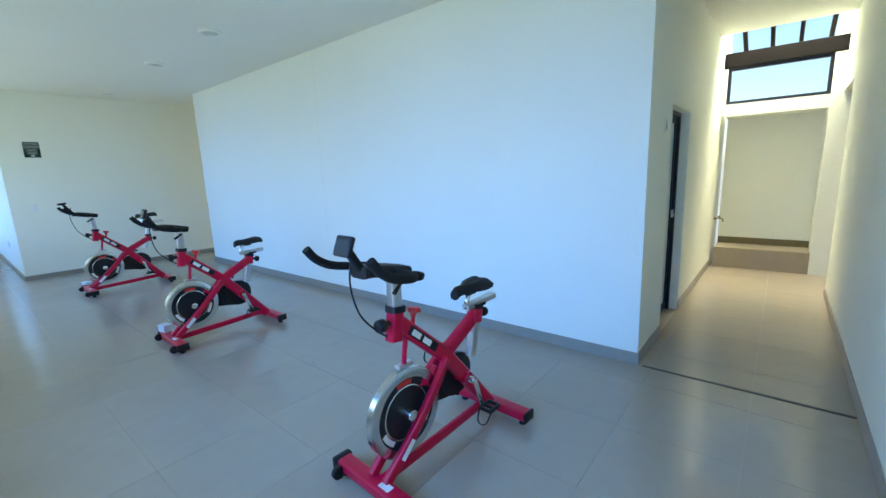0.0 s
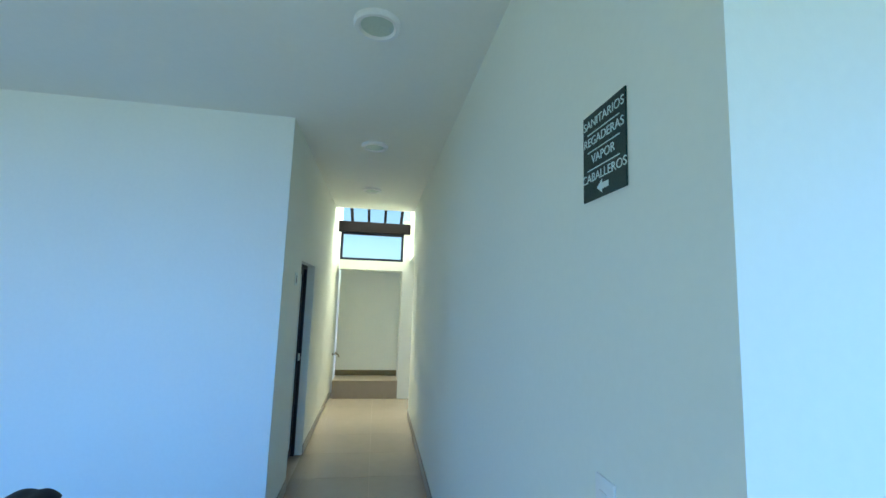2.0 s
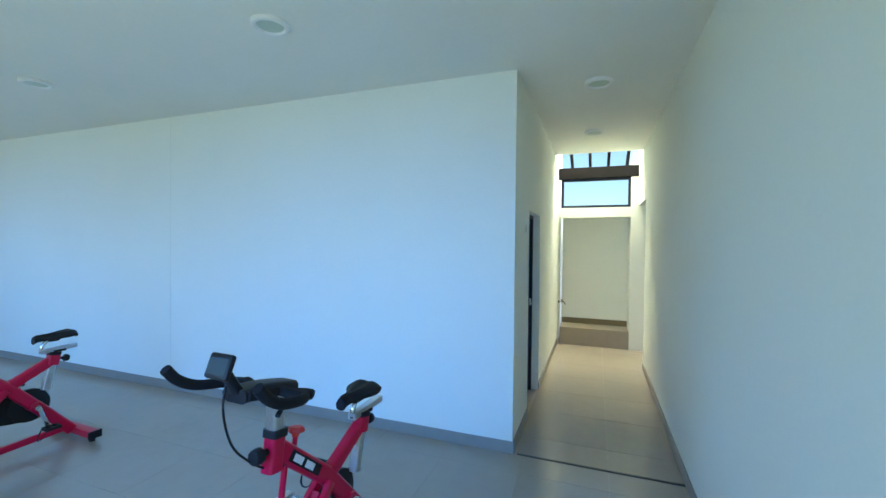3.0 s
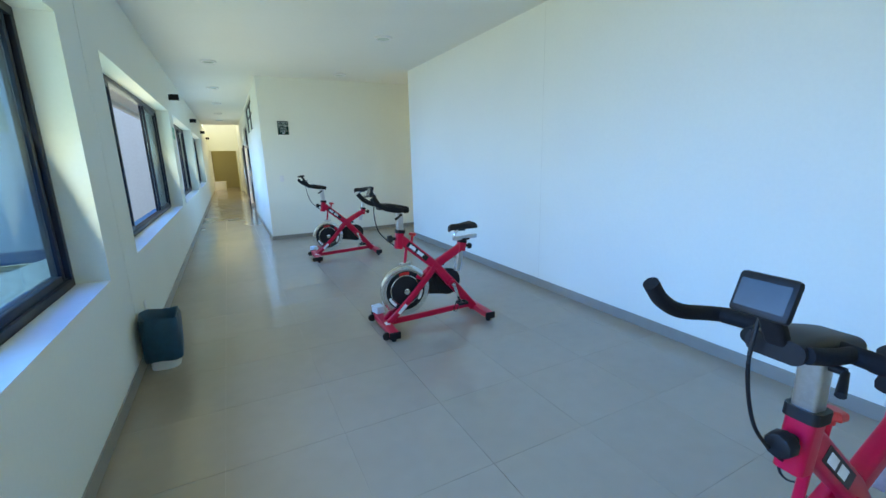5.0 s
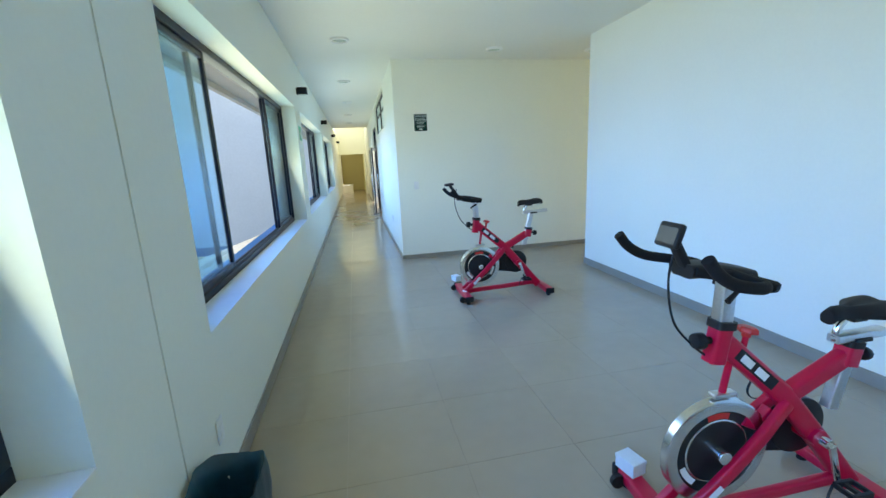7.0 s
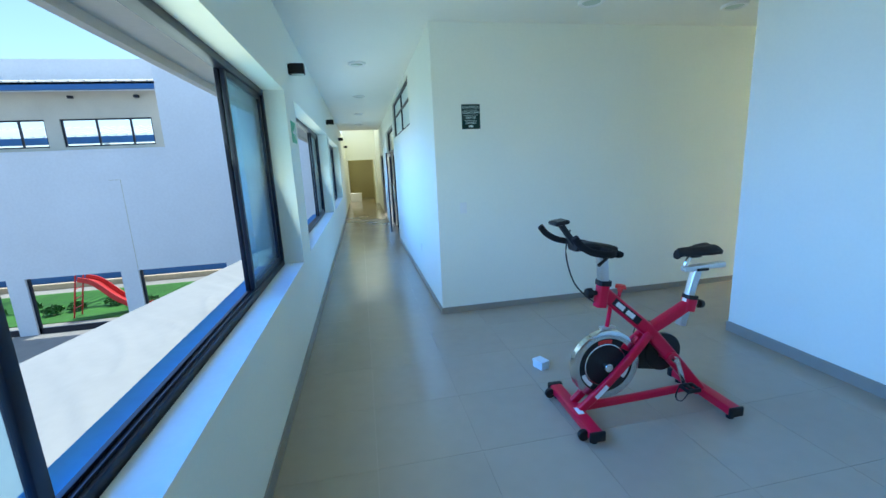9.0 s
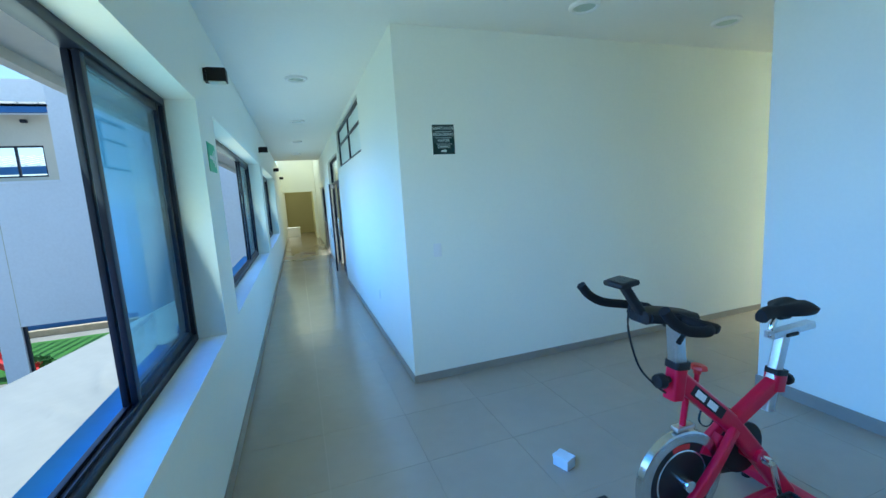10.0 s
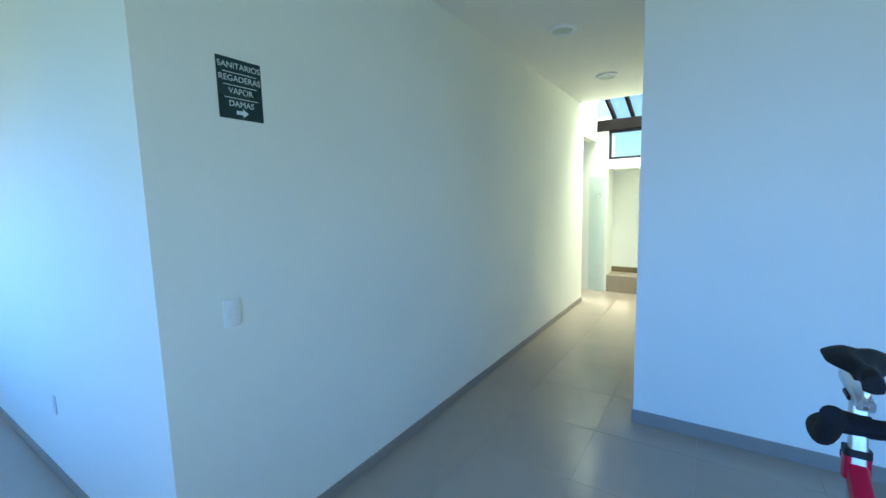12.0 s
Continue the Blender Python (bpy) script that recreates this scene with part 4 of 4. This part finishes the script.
def guard_profile(fc, cc):
    """Teardrop round the chain, from the flywheel's hub to the crank, as (side, up) for a sweep along y."""
    out = []
    for c, r, a0, a1 in ((fc, 0.050, 90, 270), (cc, 0.128, 270, 450)):
        for k in range(13):
            a = radians(a0 + (a1 - a0) * k / 12)
            out.append((c[0] + r * math.cos(a), c[2] + r * math.sin(a)))
    return out


def saddle(b, up):
    bm = bmesh.new()
    rows = []
    for t in [k / 12 for k in range(13)]:
        x = 0.240 + 0.258 * t
        w = 0.028 + 0.072 * (0.5 - 0.5 * math.cos(math.pi * min(1, max(0, (t - 0.25) / 0.55)))) - 0.03 * max(0, t - 0.9) * 6
        top = 1.045 + 0.018 * t * t + (-0.012 if t in (0, 1) else 0)
        row = []
        for k in range(13):
            u = -1 + 2 * k / 12
            z = top - 0.030 * abs(u) ** 2.4 - 0.010 * math.exp(-(u / 0.25) ** 2) * (t > 0.3)
            row.append(bm.verts.new((x, u * w, z)))
        for k in range(13):
            u = 1 - 2 * k / 12
            row.append(bm.verts.new((x, u * w * 0.9, top - 0.052 - 0.008 * (1 - u * u))))
        rows.append(row)
    n = 26
    for r0, r1 in zip(rows, rows[1:]):
        for j in range(n):
            bm.faces.new((r0[j], r0[(j + 1) % n], r1[(j + 1) % n], r1[j]))
    bm.faces.new(rows[0][::-1])
    bm.faces.new(rows[-1])
    bmesh.ops.recalc_face_normals(bm, faces=bm.faces)
    sd = part("saddle", bm, M_VINYL, b, "black padded vinyl saddle", smooth=True, at=up)
    part("saddle_clamp", boxes(((0.33, -0.030, 0.978), (0.40, 0.030, 1.003)), bevel=0.005), M_PLAST, sd)


spin_bike(pose(2.23, 0.60, 0, 0, 0, -3), "crimson exercise bike with black grips near the men's hall", -0.025, -68, (-0.005, 0.015), (-0.02, 0.005), -0.09, 0.51)
spin_bike(pose(2.32, 3.55, 0, 0, 0, -2.5), "crimson exercise bike with a white box on its foot", -0.01, -72, (0.0, 0.03), (-0.015, 0.01), -0.04, 0.48)
spin_bike(pose(2.298, 6.72, 0, 0, 0, -1.5), "crimson exercise bike with raised saddle near the women's hall", 0.150, -8, (-0.02, 0.045), (-0.045, 0.03), -0.055, 0.525)


# ---- small things ----
def ceiling_light(x, y):
    c = thing("ceiling_light", pose(x, y, H), "round white ceiling downlight, switched off", "ceiling light", "ceiling lights")
    bm = bmesh.new()
    rows = []
    for r, z in ((0.118, 0.0), (0.118, -0.016), (0.110, -0.026), (0.092, -0.026), (0.084, -0.016), (0.078, -0.006)):
        rows.append([bm.verts.new((r * math.cos(2 * math.pi * k / 32), r * math.sin(2 * math.pi * k / 32), z)) for k in range(32)])
    for a, b in zip(rows, rows[1:]):
        for k in range(32):
            bm.faces.new((a[k], a[(k + 1) % 32], b[(k + 1) % 32], b[k]))
    bmesh.ops.recalc_face_normals(bm, faces=bm.faces)
    part("trim_ring", bm, M_WHITE, c, smooth=True)
    part("lens", cyl((0, 0, -0.014), (0, 0, -0.006), 0.082, 0.078, 32), M_LENS, c, "pale grey lens", smooth=True)
    return c


M_LENS = mat("lamp_lens", (0.50, 0.58, 0.50), 0.3, grain=60, vary=0.05)
L0 = ceiling_light(2.611, -0.63)
for x, y in ((4.333, -0.609), (5.945, -0.569), (2.68, 1.35), (2.76, 4.03), (2.763, 5.738), (2.798, 8.29), (4.333, 8.288), (5.945, 8.267),
             (0.685, 7.935), (0.68, 10.545), (0.70, 13.15), (0.69, 15.75), (0.69, 18.35)):
    copy_thing(L0, pose(x, y, H))


def sign(at, last, arrow, label):
    s = thing("wall_sign", at, label, "sign", "direction signs")
    w, h = 0.200, 0.250
    part("panel", boxes(((-w / 2, -0.004, -h / 2), (w / 2, 0, h / 2)), bevel=0.001), M_SIGN, s)
    face = pose(0, -0.0045, 0, 90, 0, 0)
    for k, txt in enumerate(("SANITARIOS", "REGADERAS", "VAPOR", last)):
        z = h / 2 - 0.042 - k * 0.052
        words("lettering", txt, 0.0345, M_PRINT, s, Matrix.Translation((0, 0, z)) @ face)
        if k < 3:
            part("rule", box((-0.075, -0.0052, z - 0.019), (0.075, -0.004, z - 0.016)), M_PRINT, s)
    z = -h / 2 + 0.028
    d = arrow
    bm = bmesh.new()
    out = [(-0.026, 0.008), (0.004, 0.008), (0.004, 0.018), (0.028, 0), (0.004, -0.018), (0.004, -0.008), (-0.026, -0.008)]
    vs = [bm.verts.new((d * x, -0.0052, z + y)) for x, y in out]
    f = bm.faces.new(vs)
    e = bmesh.ops.extrude_face_region(bm, geom=[f])
    bmesh.ops.translate(bm, vec=(0, 0.001, 0), verts=[v for v in e["geom"] if isinstance(v, bmesh.types.BMVert)])
    bmesh.ops.recalc_face_normals(bm, faces=bm.faces)
    part("arrow", bm, M_PRINT, s)
    return s


sign(pose(1.790, YS - 0.001, 2.137), "DAMAS", 1, "dark green wall sign to the women's wash rooms")
sign(pose(1.556, Y0 + 0.001, 2.079, 0, 0, 180) @ Matrix.Diagonal((0.95, 1, 0.92, 1)), "CABALLEROS", -1, "dark green wall sign to the men's wash rooms")


def wall_plate(at, label, w=0.075, h=0.118, name="light_switch", keys=1):
    p = thing(name, at, label, "switch" if name == "light_switch" else "socket")
    part("plate", boxes(((-w / 2, -0.008, -h / 2), (w / 2, 0, h / 2)), bevel=0.003), M_WHITE, p, smooth=True)
    for i in range(keys):
        part("key", boxes(((-0.016, -0.011, -0.03 + i * 0.001), (0.016, -0.008, 0.03)), bevel=0.002), M_WHITE, p)
    return p


wall_plate(pose(1.672, YS - 0.001, 1.184), "white light switch below the women's sign")
wall_plate(pose(1.56, Y0 + 0.001, 1.262, 0, 0, 180), "white light switch below the men's sign")
wall_plate(pose(XC - 0.001, 10.4, 0.50, 0, 0, -90), "white wall socket low on the corridor wall", name="wall_socket")
wall_plate(pose(0.001, 4.25, 0.36, 0, 0, 90), "white wall socket low beside the bin", name="wall_socket")
pl = thing("door_plate", pose(4.38, -0.001, 1.82), "small grey pictogram plate beside the hall door", "sign")
part("panel", boxes(((-0.055, -0.004, -0.055), (0.055, 0, 0.055)), bevel=0.001), M_FROST, pl)
part("pictogram", boxes(((-0.012, -0.0052, -0.035), (0.012, -0.004, 0.012)), ((-0.008, -0.0052, 0.016), (0.008, -0.004, 0.032))), M_PLAST, pl)


def emergency_light(y):
    e = thing("emergency_light", pose(0.0, y, 2.635), "black wall spotlight box above the windows", "wall light", "wall spotlights")
    part("bracket", boxes(((0, -0.045, -0.045), (0.02, 0.045, 0.045)), bevel=0.003), M_PLAST, e)
    part("body", boxes(((0.02, -0.05, -0.045), (0.15, 0.05, 0.050)), bevel=0.006), M_PLAST, e, smooth=True)
    part("lens", boxes(((0.03, -0.04, -0.050), (0.14, 0.04, -0.045))), M_LENS, e)
    return e


E0 = emergency_light(9.0)
for y in (13.63, 18.6, 23.2):
    copy_thing(E0, pose(0.0, y, 2.635))

ex = thing("exit_sign", pose(0.001, 8.86, 2.03, 0, 0, 90), "green and white emergency exit sign on the pier", "sign")
part("panel", boxes(((-0.135, -0.004, -0.10), (0.135, 0, 0.10)), bevel=0.001), M_EXIT, ex)
part("arrow_mark", boxes(((-0.09, -0.0052, -0.012), (0.02, -0.004, 0.012)), ((0.02, -0.0052, -0.035), (0.05, -0.004, 0.035))), M_PRINT, ex)
part("figure_mark", boxes(((0.07, -0.0052, -0.06), (0.11, -0.004, 0.06))), M_PRINT, ex)


M_BAG = mat("dark_teal_bin_bag", (0.008, 0.056, 0.098), 0.38, grain=30, vary=0.15, stain=6, stain_vary=0.15, bump=0.3, bump_scale=60)


def bin_():
    t = thing("waste_bin", pose(0.150, 3.84, 0), "white waste bin lined with a dark teal bag", "waste bin")
    def shell(rows, mtl, name, seg=40, crease=0.0, label=""):
        bm = bmesh.new()
        rs = []
        rng = random.Random(7)
        ph = [rng.uniform(0, 6.28) for _ in range(8)]
        for rx, ry, z in rows:
            row = []
            for k in range(seg):
                a = 2 * math.pi * k / seg
                # rounded square outline
                c, s = math.cos(a), math.sin(a)
                q = (abs(c) ** 3.2 + abs(s) ** 3.2) ** (-1 / 3.2)
                w = 1 + crease * (0.6 * math.sin(5 * a + ph[0] + z * 9) + 0.5 * math.sin(9 * a + ph[1] - z * 14) + 0.4 * math.sin(13 * a + ph[2] + z * 30))
                row.append(bm.verts.new((rx * c * q * w, ry * s * q * w, z + crease * 0.25 * math.sin(3 * a + ph[3]))))
            rs.append(row)
        for r0, r1 in zip(rs, rs[1:]):
            for k in range(seg):
                bm.faces.new((r0[k], r0[(k + 1) % seg], r1[(k + 1) % seg], r1[k]))
        bm.faces.new(rs[-1][::-1])
        if name == "bucket":
            bm.faces.new(rs[0])
        bmesh.ops.recalc_face_normals(bm, faces=bm.faces)
        return part(name, bm, mtl, t, label, smooth=True)
    shell([(0.095, 0.105, 0.0), (0.103, 0.113, 0.15), (0.110, 0.122, 0.330), (0.106, 0.118, 0.330), (0.092, 0.102, 0.02)], M_WHITE, "bucket", label="white plastic bucket")
    shell([(0.113, 0.123, 0.070), (0.120, 0.134, 0.075), (0.128, 0.148, 0.16), (0.132, 0.166, 0.27), (0.132, 0.162, 0.360), (0.128, 0.150, 0.415), (0.118, 0.136, 0.405), (0.102, 0.116, 0.350), (0.086, 0.098, 0.20), (0.076, 0.086, 0.06)], M_BAG, "bin_bag", crease=0.045, label="dark teal bag folded over the rim")


bin_()

M_BOX = mat("white_carton", (0.62, 0.68, 0.74), 0.6, grain=30, vary=0.04)


def carton(at, label):
    c = thing("small_box", at, label, "box", "small white boxes")
    part("body", boxes(((-0.040, -0.052, 0), (0.040, 0.052, 0.065)), bevel=0.003), M_BOX, c)
    part("lid", boxes(((-0.042, -0.054, 0.050), (0.042, 0.054, 0.068)), bevel=0.003), M_BOX, c)
    return c


carton(pose(1.91, 7.42, 0, 0, 0, 20), "small white box on the floor by a bike")
carton(pose(1.868, 3.815, 0.0905, 0, 0, 12), "small white box on a bike's front bar")


def tap(x, y, s):
    t = thing("wall_tap", pose(x, y, 0.68), "small brass tap on the recess wall", "tap")
    part("flange", cyl((0, 0, 0), (0, s * 0.012, 0), 0.022, seg=16), M_TAP, t, smooth=True)
    part("spout", tube(smooth_path([(0, s * 0.01, 0), (0, s * 0.06, 0.004), (0, s * 0.10, -0.004), (0, s * 0.115, -0.045)], 4), 0.018), M_TAP, t, smooth=True)
    part("handle", boxes(((-0.006, min(s * 0.04, s * 0.075), 0.012), (0.006, max(s * 0.04, s * 0.075), 0.045)), bevel=0.003), M_TAP, t)


M_TAP = mat("aged_brass", (0.22, 0.17, 0.08), 0.35, 1.0, grain=80, vary=0.15)
tap(XE + 0.22, Y1 - 0.001, -1)

# glass door of the women's wash room
gd = tagged(new("door_glass"), "clear glass door with steel hinges, standing open", "door", kind="structure")
gd.matrix_basis = pose(XE2 - 0.06, 8.73, 0.01)
pn = part("pane", box((-0.005, 0, 0), (0.005, 0.26, 2.0)), M_CLEAR, gd)
pn.visible_shadow = False
for z in (0.35, 1.62):
    part("hinge", boxes(((-0.012, 0.06, z), (0.012, 0.11, z + 0.09)), bevel=0.003), M_CHROME, gd)

# low white counter past the portal
ct = thing("low_counter", pose(0.3, 26.6, 0), "low white masonry counter past the portal", "counter")
part("body", box((-0.28, -0.25, 0), (0.28, 0.25, 0.42), bevel=0.01), M_WHITE, ct)
part("top", box((-0.30, -0.27, 0.42), (0.30, 0.27, 0.46), bevel=0.006), M_WHITE, ct)

floor_tiles(FLOOR)
